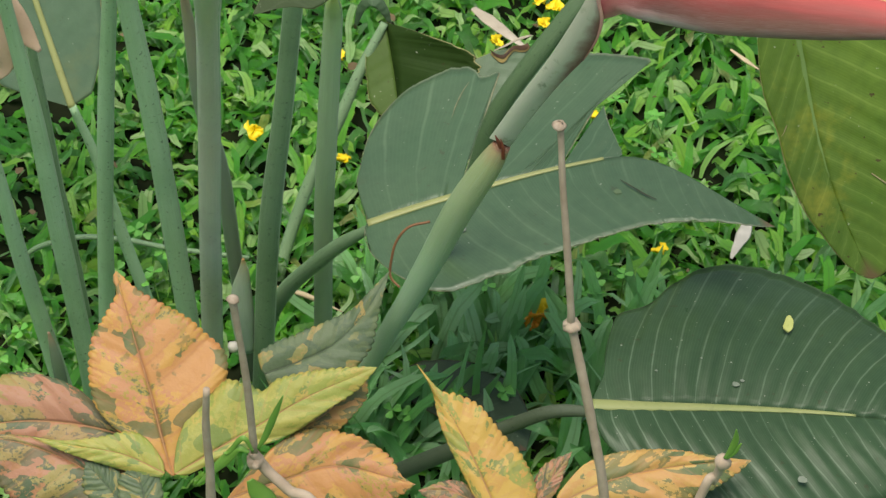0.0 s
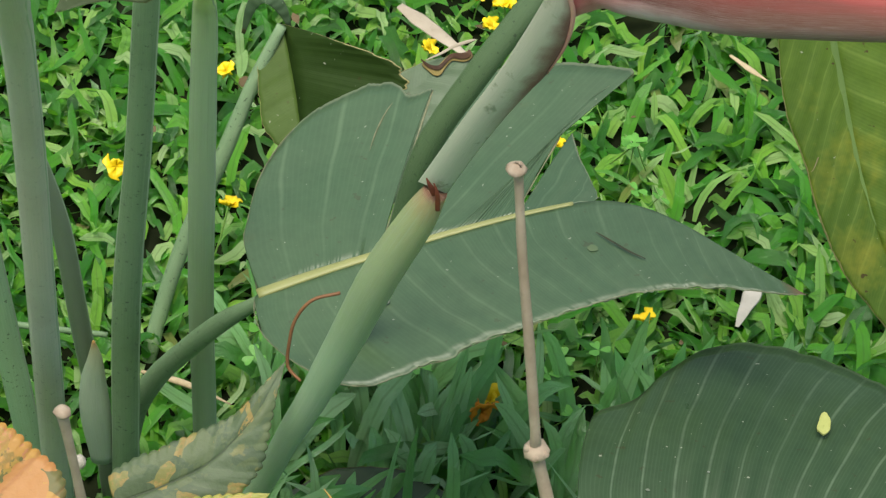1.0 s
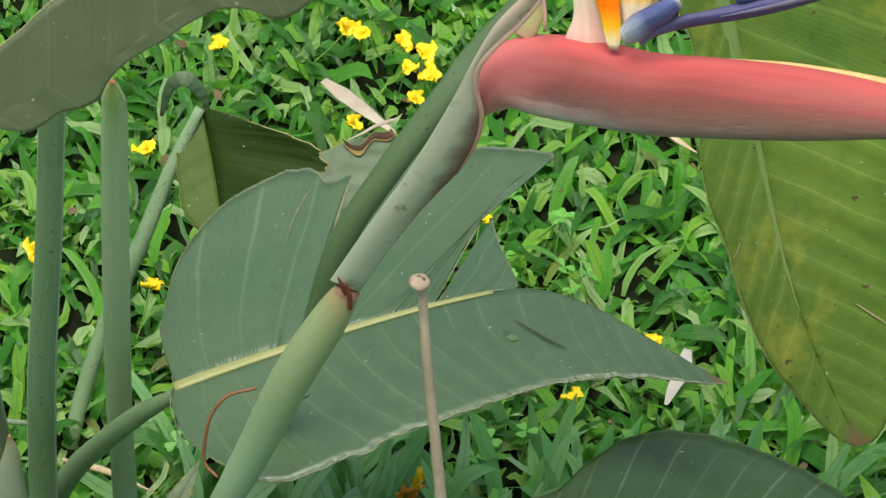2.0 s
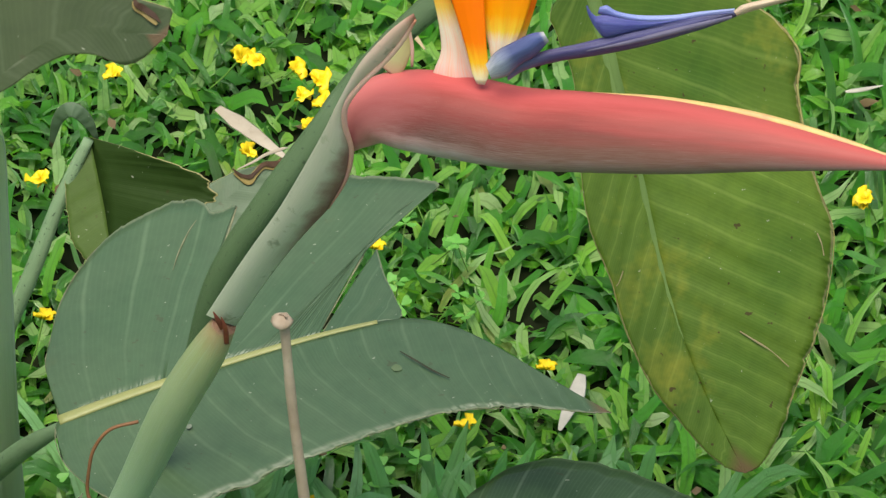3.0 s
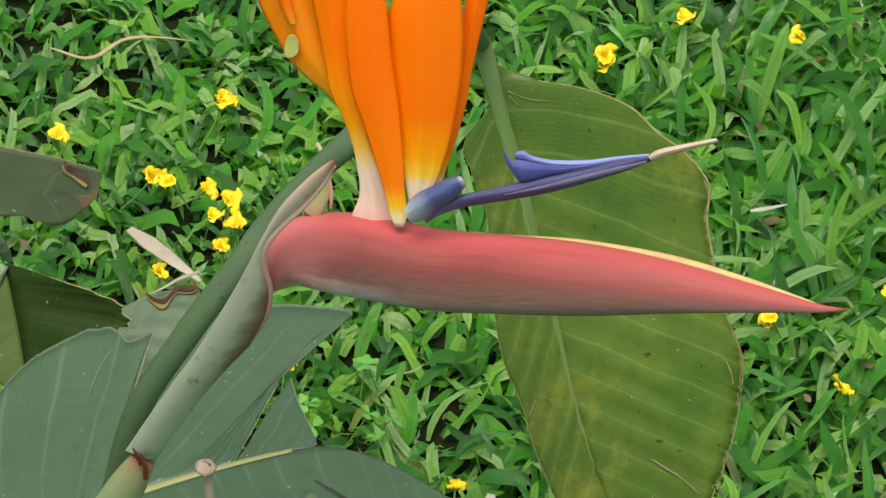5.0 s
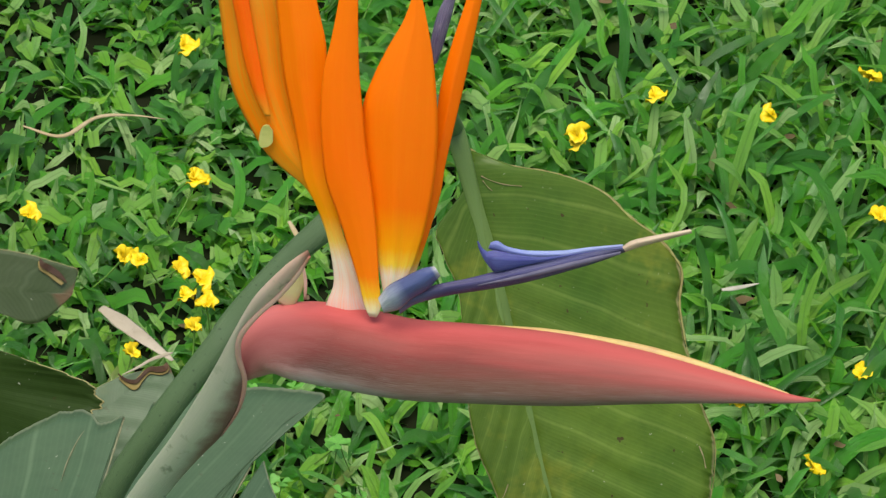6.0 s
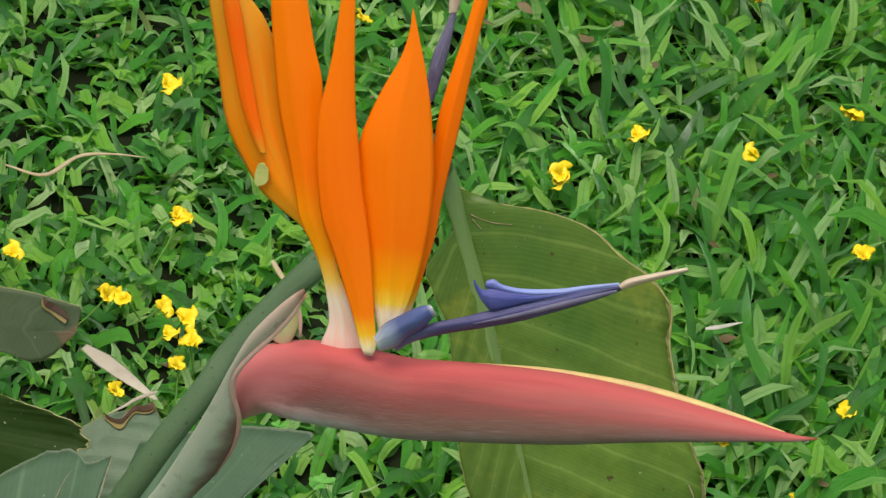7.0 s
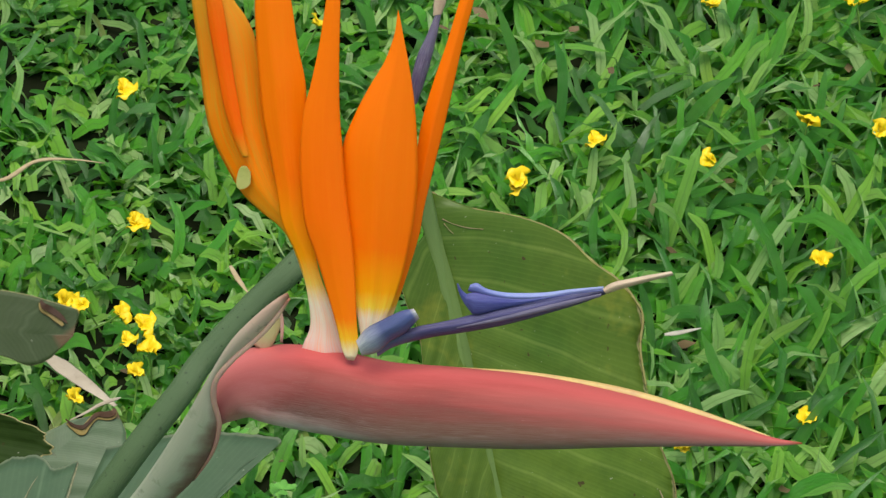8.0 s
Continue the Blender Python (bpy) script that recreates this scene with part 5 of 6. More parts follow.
SEPALS = [
    ([(-0.0107, 0.0129), (-0.0187, 0.0284), (-0.0226, 0.0338), (-0.0261, 0.0366), (-0.0320, 0.0401), (-0.0389, 0.0454), (-0.0456, 0.0540), (-0.0516, 0.0632), (-0.0553, 0.0722), (-0.0583, 0.0828), (-0.0620, 0.0964), (-0.0658, 0.1097), (-0.0684, 0.1232)],
     [(-0.0066, 0.0138), (-0.0128, 0.0296), (-0.0190, 0.0411), (-0.0247, 0.0504), (-0.0297, 0.0598), (-0.0350, 0.0733), (-0.0395, 0.0888), (-0.0436, 0.1002), (-0.0477, 0.1070), (-0.0527, 0.1124), (-0.0627, 0.1244)], -0.010, 0.12, 0.08, 0.45, M_SEPAL_OLD, "broad orange sepal with olive streaks"),
    ([(-0.0405, 0.0607), (-0.0448, 0.0675), (-0.0497, 0.0778), (-0.0543, 0.0912), (-0.0588, 0.1044), (-0.0631, 0.1196)],
     [(-0.0390, 0.0610), (-0.0426, 0.0711), (-0.0464, 0.0826), (-0.0508, 0.0960), (-0.0548, 0.1093), (-0.0590, 0.1204)], -0.0045, 0.12, 0.10, 0.3, M_SEPAL_RED, "red-orange fold of a sepal"),
    ([(0.0120, 0.0069), (0.0144, 0.0246), (0.0152, 0.0460), (0.0147, 0.0690), (0.0141, 0.0833), (0.0151, 0.0979), (0.0168, 0.1124), (0.0182, 0.1288), (0.0197, 0.1430)],
     [(0.0171, 0.0101), (0.0190, 0.0256), (0.0205, 0.0429), (0.0203, 0.0538), (0.0207, 0.0681), (0.0213, 0.0848), (0.0215, 0.0992), (0.0217, 0.1175), (0.0223, 0.1296), (0.0211, 0.1433)], -0.006, 0.12, 0.15, 0.5, M_SEPAL_FRONT, "narrow bright orange sepal"),
    ([(-0.0100, -0.0102), (-0.0097, -0.0030), (-0.0086, 0.0059), (-0.0129, 0.0205), (-0.0176, 0.0305), (-0.0240, 0.0404), (-0.0270, 0.0492), (-0.0316, 0.0629), (-0.0370, 0.0783), (-0.0419, 0.0976), (-0.0459, 0.1169), (-0.0464, 0.1307), (-0.0448, 0.1409)],
     [(0.0091, -0.0062), (0.0036, 0.0013), (-0.0010, 0.0101), (-0.0054, 0.0178), (-0.0101, 0.0274), (-0.0144, 0.0414), (-0.0190, 0.0613), (-0.0227, 0.0771), (-0.0251, 0.0909), (-0.0300, 0.1041), (-0.0348, 0.1192), (-0.0397, 0.1321), (-0.0445, 0.1410)], -0.003, 0.10, 0.08, 0.4, M_SEPAL_PINK, "orange sepal with a pink and white base"),
    ([(0.0087, 0.0062), (0.0060, 0.0142), (0.0017, 0.0262), (-0.0033, 0.0420), (-0.0073, 0.0579), (-0.0096, 0.0730), (-0.0080, 0.0850), (-0.0052, 0.0958), (-0.0017, 0.1066), (-0.0004, 0.1165), (-0.0008, 0.1248)],
     [(0.0126, 0.0079), (0.0155, 0.0171), (0.0168, 0.0251), (0.0177, 0.0359), (0.0177, 0.0506), (0.0164, 0.0649), (0.0143, 0.0769), (0.0105, 0.0925), (0.0069, 0.1040), (0.0028, 0.1152), (-0.0008, 0.1248)], 0.002, 0.07, 0.10, 0.42, M_SEPAL, "pointed orange sepal with a white base"),
    ([(0.0052, -0.0001), (0.0030, 0.0033), (-0.0004, 0.0118), (-0.0053, 0.0226), (-0.0112, 0.0351), (-0.0166, 0.0455), (-0.0201, 0.0573), (-0.0229, 0.0711), (-0.0242, 0.0852), (-0.0236, 0.0955), (-0.0233, 0.1096), (-0.0238, 0.1255), (-0.0240, 0.1392)],
     [(0.0074, 0.0001), (0.0081, 0.0044), (0.0056, 0.0152), (0.0027, 0.0285), (-0.0013, 0.0445), (-0.0060, 0.0602), (-0.0097, 0.0749), (-0.0129, 0.0875), (-0.0162, 0.1051), (-0.0196, 0.1263), (-0.0223, 0.1396)], 0.006, 0.10, 0.04, 0.6, M_SEPAL_FRONT, "bright orange front sepal")]
for k, (a, b, off, dome, crease, keel, mat, label) in enumerate(SEPALS):
    solid(part("sepal", plate(FLOWER, a, b, off, dome, crease, keel, flute=0.03, seed=k + 1), mat, flower, label), 0.0006)
for name, a, b, off, dome, mat, label in (
        ("blue_petal", [(0.0131, 0.0091), (0.0190, 0.0138), (0.0258, 0.0178), (0.0345, 0.0217), (0.0427, 0.0260), (0.0498, 0.0298), (0.0619, 0.0351), (0.0723, 0.0399), (0.0831, 0.0438)],
         [(0.0148, 0.0039), (0.0199, 0.0090), (0.0302, 0.0144), (0.0425, 0.0193), (0.0546, 0.0247), (0.0682, 0.0322), (0.0766, 0.0372), (0.0835, 0.0420)], 0.008, 0.35, M_BLUE, "violet-blue petal"),
        ("petal_stripe", [(0.0380, 0.0213), (0.0504, 0.0275), (0.0623, 0.0338), (0.0725, 0.0389), (0.0817, 0.0432)],
         [(0.0381, 0.0210), (0.0506, 0.0260), (0.0627, 0.0318), (0.0729, 0.0371), (0.0819, 0.0421)], 0.0105, 0.2, M_LAVENDER, "grey-lavender stripe"),
        ("petal_flap", [(0.0396, 0.0361), (0.0418, 0.0372), (0.0453, 0.0358), (0.0524, 0.0358), (0.0632, 0.0381), (0.0720, 0.0412), (0.0822, 0.0444)],
         [(0.0393, 0.0337), (0.0426, 0.0331), (0.0458, 0.0329), (0.0530, 0.0329), (0.0638, 0.0352), (0.0724, 0.0391), (0.0825, 0.0430)], 0.0075, 0.35, M_BLUE_PALE, "pale blue petal rim"),
        ("petal_lobe", [(0.0384, 0.0331), (0.0415, 0.0346), (0.0490, 0.0345), (0.0581, 0.0356), (0.0686, 0.0393), (0.0822, 0.0444)],
         [(0.0404, 0.0291), (0.0433, 0.0267), (0.0516, 0.0308), (0.0619, 0.0357), (0.0722, 0.0404), (0.0824, 0.0436)], 0.0095, 0.2, M_BLUE_LOBE, "violet-blue arrow lobe"),
        ("petal_hook", [(0.0351, 0.0367), (0.0364, 0.0336), (0.0390, 0.0299), (0.0422, 0.0267)],
         [(0.0356, 0.0368), (0.0373, 0.0346), (0.0396, 0.0334), (0.0421, 0.0331)], 0.0095, 0.15, M_BLUE_LOBE, "curled blue hook"),
        ("petal_hood", [(0.0067, 0.0099), (0.0092, 0.0152), (0.0143, 0.0199), (0.0192, 0.0239), (0.0230, 0.0255)],
         [(0.0095, 0.0048), (0.0144, 0.0073), (0.0180, 0.0123), (0.0221, 0.0164), (0.0255, 0.0224)], 0.011, 0.35, M_BLUE_HOOD, "slate-blue short petal"),
        ("style", [(0.0820, 0.0436), (0.0849, 0.0467), (0.0926, 0.0504), (0.1025, 0.0546)],
         [(0.0835, 0.0420), (0.0881, 0.0449), (0.0948, 0.0486), (0.1036, 0.0534)], 0.008, 0.5, M_STYLE, "beige stigma tip"),
        ("purple_petal", [(0.0100, 0.0858), (0.0082, 0.0936), (0.0085, 0.1039), (0.0103, 0.1124), (0.0117, 0.1204)],
         [(0.0116, 0.0874), (0.0125, 0.0945), (0.0133, 0.1049), (0.0135, 0.1131), (0.0134, 0.1203)], -0.012, 0.3, M_PURPLE, "dull purple petal behind the sepals"),
        ("style", [(0.0109, 0.1190), (0.0102, 0.1245), (0.0102, 0.1305)],
         [(0.0136, 0.1200), (0.0141, 0.1253), (0.0119, 0.1309)], -0.012, 0.3, M_STYLE, "dry beige tip")):
    part(name, plate(FLOWER, a, b, off, dome, n=50, m=12, flute=0.05, seed=2, back=0.3), mat, flower, label)

# ---- copperleaf shrub ----
shrub = thing("copperleaf_shrub", (-0.12, -0.17, -0.03), "low copperleaf shrub with orange, yellow and green variegated leaves", "shrub")


SHRUB = flat_frame((-0.18, -0.106, 0.135), (0, -0.6, 0.8))
COPPER_LABELS = ("orange and green leaf", "yellow-green leaf", "dark green and orange leaf", "pink and green leaf", "green leaf with orange patches", "golden leaf with a green band")


def copper_leaf(off, kind, mid, near, far, seed):
    """A toothed, puckered copperleaf with a thin raised midrib."""
    me = lobed_blade(SHRUB, mid, [(0.0, 1.0, near, 0.62), (0.0, 1.0, far, 0.62)], off, 12, 0.0006, -0.12, 0.05, -0.06, 0.00022, 9, 0.16, 0.0004, 0.0016, 0.0040, seed * 3.7)
    ob = solid(part("leaf", me, COPPER_MATS[kind], shrub, COPPER_LABELS[kind]), 0.0004)
    part("midrib", sweep(mid_rows(SHRUB, mid, 0.97, 0.0005, 0.0002, off + 0.0001), 0.6, SHRUB[3], 8), M_STEM_LOW if kind == 2 else M_COPPER_RIB, ob)


COPPER_LEAVES = [
    (0.004, 0, [(0.0017, -0.0014), (-0.0086, 0.0179), (-0.0209, 0.0418), (-0.0343, 0.0656), (-0.0499, 0.0952)],
     [(-0.0001, -0.0003), (-0.0183, 0.0084), (-0.0405, 0.0212), (-0.0488, 0.0328), (-0.0529, 0.0467), (-0.0540, 0.0583), (-0.0501, 0.0710), (-0.0470, 0.0836), (-0.0503, 0.0903), (-0.0499, 0.0952)],
     [(0.0034, -0.0002), (0.0080, 0.0230), (0.0165, 0.0471), (0.0171, 0.0576), (0.0129, 0.0670), (0.0010, 0.0739), (-0.0091, 0.0794), (-0.0219, 0.0831), (-0.0346, 0.0869), (-0.0440, 0.0917), (-0.0499, 0.0952)]),
    (0.008, 1, [(0.0032, -0.0003), (0.0252, 0.0204), (0.0399, 0.0337), (0.0620, 0.0539), (0.0922, 0.0752)],
     [(0.0017, 0.0038), (0.0008, 0.0168), (0.0036, 0.0307), (0.0113, 0.0427), (0.0187, 0.0520), (0.0299, 0.0521), (0.0376, 0.0509), (0.0434, 0.0580), (0.0594, 0.0657), (0.0787, 0.0720), (0.0922, 0.0752)],
     [(0.0090, 0.0003), (0.0266, 0.0142), (0.0449, 0.0247), (0.0577, 0.0337), (0.0721, 0.0487), (0.0845, 0.0617), (0.0922, 0.0752)]),
    (-0.012, 2, [(0.0351, 0.0603), (0.0514, 0.0704), (0.0666, 0.0827), (0.0787, 0.1018), (0.0866, 0.1259)],
     [(0.0321, 0.0632), (0.0302, 0.0703), (0.0378, 0.0776), (0.0482, 0.0847), (0.0585, 0.0923), (0.0713, 0.1017), (0.0791, 0.1138), (0.0866, 0.1259)],
     [(0.0403, 0.0531), (0.0574, 0.0568), (0.0732, 0.0662), (0.0836, 0.0799), (0.0861, 0.0915), (0.0858, 0.1063), (0.0866, 0.1259)]),
    (0.004, 0, [(0.0311, -0.0074), (0.0571, 0.0087), (0.0838, 0.0219), (0.1238, 0.0209)],
     [(0.0352, 0.0009), (0.0480, 0.0229), (0.0576, 0.0330), (0.0683, 0.0383), (0.0800, 0.0388), (0.0920, 0.0381), (0.1075, 0.0321), (0.1158, 0.0239), (0.1238, 0.0209)],
     [(0.0349, -0.0110), (0.0556, -0.0108), (0.0781, -0.0059), (0.0997, 0.0033), (0.1154, 0.0126), (0.1238, 0.0209)]),
    (-0.006, 4, [(0.0557, 0.0324), (0.0716, 0.0477), (0.0876, 0.0697)],
     [(0.0584, 0.0404), (0.0723, 0.0583), (0.0876, 0.0697)],
     [(0.0609, 0.0291), (0.0716, 0.0344), (0.0803, 0.0422), (0.0887, 0.0580), (0.0876, 0.0697)]),
    (0, 5, [(0.1655, 0.0193), (0.1475, 0.0434), (0.1308, 0.0628), (0.1113, 0.0814)],
     [(0.1567, 0.0188), (0.1434, 0.0351), (0.1344, 0.0464), (0.1280, 0.0568), (0.1215, 0.0702), (0.1113, 0.0814)],
     [(0.1877, 0.0256), (0.1813, 0.0375), (0.1718, 0.0487), (0.1620, 0.0554), (0.1548, 0.0612), (0.1469, 0.0675), (0.1351, 0.0703), (0.1254, 0.0711), (0.1113, 0.0814)]),
    (-0.006, 3, [(-0.0062, 0.0099), (-0.0400, 0.0144), (-0.0751, 0.0111), (-0.1167, -0.0024)],
     [(-0.0138, 0.0171), (-0.0302, 0.0239), (-0.0472, 0.0262), (-0.0559, 0.0317), (-0.0715, 0.0348), (-0.0919, 0.0328), (-0.1093, 0.0170), (-0.1167, -0.0024)],
     [(-0.0112, 0.0058), (-0.0305, -0.0014), (-0.0592, -0.0062), (-0.0886, -0.0082), (-0.1167, -0.0024)]),
    (0.007, 1, [(-0.0021, -0.0009), (-0.0245, 0.0039), (-0.0480, 0.0032), (-0.0722, 0.0026)],
     [(-0.0046, 0.0053), (-0.0142, 0.0136), (-0.0242, 0.0158), (-0.0405, 0.0093), (-0.0571, 0.0042), (-0.0722, 0.0026)],
     [(-0.0035, -0.0036), (-0.0197, -0.0039), (-0.0408, -0.0026), (-0.0560, -0.0009), (-0.0722, 0.0026)]),
    (0, 3, [(-0.0141, -0.0187), (-0.0434, -0.0073), (-0.0714, -0.0017), (-0.1011, -0.0022)],
     [(-0.0166, -0.0074), (-0.0368, 0.0030), (-0.0607, 0.0037), (-0.0812, 0.0021), (-0.1011, -0.0022)],
     [(-0.0150, -0.0277), (-0.0445, -0.0283), (-0.0770, -0.0295), (-0.1011, -0.0022)]),
    (0, 4, [(0.1951, 0.0258), (0.2205, 0.0446), (0.2528, 0.0591), (0.2888, 0.0699)],
     [(0.1964, 0.0334), (0.2061, 0.0497), (0.2204, 0.0588), (0.2369, 0.0642), (0.2569, 0.0674), (0.2744, 0.0682), (0.2888, 0.0699)],
     [(0.2045, 0.0234), (0.2351, 0.0316), (0.2646, 0.0454), (0.2819, 0.0610), (0.2888, 0.0699)]),
    (-0.004, 3, [(0.1849, 0.0251), (0.1909, 0.0382), (0.1983, 0.0547)],
     [(0.1825, 0.0364), (0.1864, 0.0455), (0.1983, 0.0547)],
     [(0.1920, 0.0266), (0.1958, 0.0363), (0.1983, 0.0547)]),
    (-0.01, 3, [(0.1615, 0.0171), (0.1426, 0.0219), (0.1255, 0.0187)],
     [(0.1568, 0.0250), (0.1414, 0.0275), (0.1255, 0.0187)],
     [(0.1605, 0.0080), (0.1422, 0.0100), (0.1255, 0.0187)]),
    (0.003, 2, [(-0.0209, -0.0202), (-0.0333, -0.0111), (-0.0438, -0.0040)],
     [(-0.0206, -0.0084), (-0.0324, -0.0021), (-0.0438, -0.0040)],
     [(-0.0273, -0.0246), (-0.0405, -0.0186), (-0.0438, -0.0040)]),
    (0.006, 2, [(-0.0072, -0.0203), (-0.0126, -0.0096), (-0.0190, -0.0010)],
     [(-0.0000, -0.0128), (-0.0071, -0.0011), (-0.0190, -0.0010)],
     [(-0.0199, -0.0230), (-0.0245, -0.0093), (-0.0190, -0.0010)])]
for i, (off, kind, mid, near, far) in enumerate(COPPER_LEAVES):
    copper_leaf(off, kind, mid, near, far, i)
for rows in ([(-0.019, -0.145, 0.492, 0.0021), (-0.018, -0.145, 0.488, 0.0015), (-0.012, -0.150, 0.458, 0.0016), (-0.005, -0.155, 0.427, 0.0017), (0.003, -0.160, 0.389, 0.0018), (0.005, -0.160, 0.378, 0.0020), (0.014, -0.165, 0.353, 0.0022), (0.025, -0.170, 0.320, 0.0023), (0.037, -0.175, 0.279, 0.0024), (0.053, -0.182, 0.200, 0.0030), (0.070, -0.185, -0.030, 0.0034)],
             [(-0.157, -0.120, 0.296, 0.0021), (-0.153, -0.120, 0.277, 0.0017), (-0.145, -0.120, 0.236, 0.0019), (-0.137, -0.120, 0.185, 0.0021)],
             [(-0.138, -0.120, 0.185, 0.0028), (-0.130, -0.120, 0.173, 0.0028), (-0.117, -0.125, 0.167, 0.0028), (-0.100, -0.130, 0.154, 0.0030), (-0.090, -0.150, 0.040, 0.0027), (-0.090, -0.150, -0.030, 0.0030)],
             [(-0.154, -0.200, 0.325, 0.0016), (-0.152, -0.200, 0.296, 0.0019), (-0.148, -0.200, 0.267, 0.0021), (-0.145, -0.200, 0.237, 0.0023), (-0.130, -0.200, 0.100, 0.0023), (-0.130, -0.190, -0.030, 0.0030)],
             [(0.088, -0.160, 0.305, 0.0024), (0.086, -0.160, 0.290, 0.0022), (0.081, -0.165, 0.277, 0.0023), (0.060, -0.190, 0.100, 0.0023), (0.050, -0.190, -0.030, 0.0030)]):
    part("twig", sweep(rows, 1.0, lump=0.12), M_TWIG, shrub, "pale dry cut twig")

def knob(c, r, squash=1.0):
    bm = bmesh.new()
    bmesh.ops.create_icosphere(bm, subdivisions=2, radius=1.0)
    for v in bm.verts:
        k = 1 + 0.25 * noise.noise(v.co * 2.3 + Vector(c) * 40)
        v.co = Vector(c) + Vector((v.co.x * r * k, v.co.y * r * k, v.co.z * r * k * squash))
    for f in bm.faces:
        f.smooth = True
    return bm


part("node", knob((0.005, -0.160, 0.378), 0.0044, 0.8), M_TWIG, shrub, "swollen twig node")
part("node", knob((-0.136, -0.120, 0.178), 0.0048), M_TWIG, shrub, "swollen twig node")
part("node", knob((0.088, -0.160, 0.305), 0.0042), M_TWIG, shrub, "swollen twig node")
part("cut_end", knob((-0.157, -0.12, 0.297), 0.0032, 0.6), M_PITH, shrub, "cut twig end with pale pith")
part("cut_end", knob((-0.019, -0.145, 0.491), 0.0033, 0.6), M_PITH, shrub, "cut twig end with pale pith")
for rows in ([(-0.139, -0.125, 0.190, 0.0008), (-0.145, -0.125, 0.191, 0.0020), (-0.151, -0.125, 0.179, 0.0028), (-0.164, -0.125, 0.153, 0.0004)], [(-0.135, -0.125, 0.194, 0.0007), (-0.132, -0.125, 0.206, 0.0017), (-0.129, -0.125, 0.223, 0.0017), (-0.126, -0.125, 0.240, 0.0003)], [(-0.137, -0.125, 0.191, 0.0006), (-0.143, -0.125, 0.200, 0.0014), (-0.149, -0.125, 0.187, 0.0011), (-0.152, -0.125, 0.185, 0.0003)], [(-0.137, -0.125, 0.168, 0.0017), (-0.132, -0.125, 0.160, 0.0048), (-0.126, -0.125, 0.153, 0.0051), (-0.123, -0.125, 0.147, 0.0014)], [(0.088, -0.162, 0.310, 0.0007), (0.090, -0.162, 0.316, 0.0016), (0.091, -0.162, 0.325, 0.0016), (0.090, -0.162, 0.333, 0.0003)], [(0.089, -0.162, 0.310, 0.0007), (0.092, -0.162, 0.317, 0.0013), (0.094, -0.162, 0.324, 0.0003)]):
    part("sprout", sweep(rows, 0.15, cup=-0.2), M_SPROUT, shrub, "fresh green sprout leaf")
nt_, nl_ = np.array((0.005, -0.160, 0.378)), np.array((-0.136, -0.120, 0.178))
for d in ((0.0035, -0.002, 0.001), (-0.0035, -0.001, 0.0015), (0.0, -0.004, 0.0)):
    part("scar", knob(nt_ + 0.8 * np.array(d), 0.0016), M_PITH, shrub, "pale leaf scar")
part("scar", knob(nl_ + np.array((0.001, -0.004, 0.001)), 0.002), M_PITH, shrub, "pale leaf scar")


def disc(c, n, rx, ry, thick, mat, name, parent=None, label="", seed=0):
    """A thin irregular flake lying on a surface."""
    n = unit(np.array(n))
    e1 = unit(np.cross(n, (0.0, 0.6, 0.8)))
    e2 = np.cross(n, e1)
    c = np.array(c)
    verts, faces = [], []
    for lay in (0, 1):
        for k in range(18):
            a = 2 * math.pi * k / 18
            w = 1 + 0.3 * noise.noise(Vector((math.cos(a) * 1.5 + seed, math.sin(a) * 1.5, seed)))
            verts.append(c + e1 * rx * w * math.cos(a) + e2 * ry * w * math.sin(a) + n * thick * lay)
    for k in range(18):
        faces.append((k, (k + 1) % 18, 18 + (k + 1) % 18, 18 + k))
    faces += [tuple(range(17, -1, -1)), tuple(range(18, 36))]
    return part(name, mesh_from(name, verts, faces, smooth=False), mat, parent, label)


part("singed_rim", sweep([(-0.066, -0.194, 0.664, 0.0004), (-0.065, -0.195, 0.663, 0.0008), (-0.063, -0.195, 0.662, 0.0010), (-0.061, -0.196, 0.661, 0.0008), (-0.059, -0.197, 0.660, 0.0004)], 0.02, LEAF_NEAR["normal"], lump=0.4, n=50), M_SINGED, near_leaf, "yellowed rim round a burnt spot")
part("scorch_mark", sweep([(-0.066, -0.194, 0.665, 0.0002), (-0.065, -0.195, 0.664, 0.0006), (-0.063, -0.195, 0.663, 0.0007), (-0.060, -0.196, 0.662, 0.0006), (-0.058, -0.197, 0.661, 0.0001)], 0.02, LEAF_NEAR["normal"], lump=0.5, n=50), M_BURNT, near_leaf, "burnt dark brown leaf tip")
for k, (p, r) in enumerate(zip(lay(DARK, [(-0.0354, 0.0112), (-0.0323, 0.0143), (-0.0774, 0.0089), (-0.0554, 0.0228), (0.0075, -0.0384)], 0.0032), (0.0030, 0.0017, 0.0012, 0.0009, 0.0040))):
    disc(p, DARK[3], 0.7 * r, 0.45 * r, 0.0002, M_PALE_SPOT, "dropping_stain", dark_leaf, "whitish dried stain", k)
tagged(disc(*((0.116, 0.0535, 0.1675), (0.000, -0.100, 0.995), 0.0027, 0.0051), 0.001, M_BIT, "petal_fragment", seed=3), "lime-yellow petal fragment lying on a dark leaf", "petal")
tagged(disc(lay(FLOWER, [(-0.0393, 0.0527)], -0.006)[0], FLOWER[3], 0.0026, 0.0038, 0.001, M_BIT, "petal_fragment", seed=4), "pale yellow fragment stuck to an orange sepal", "petal")
disc(*((-0.062, 0.062, 0.177), (-0.272, -0.011, 0.962), 0.0011, 0.0011), 0.0004, M_PALE_SPOT, "pale_spot", torn_leaf, "pale ringed hole mark", 5)
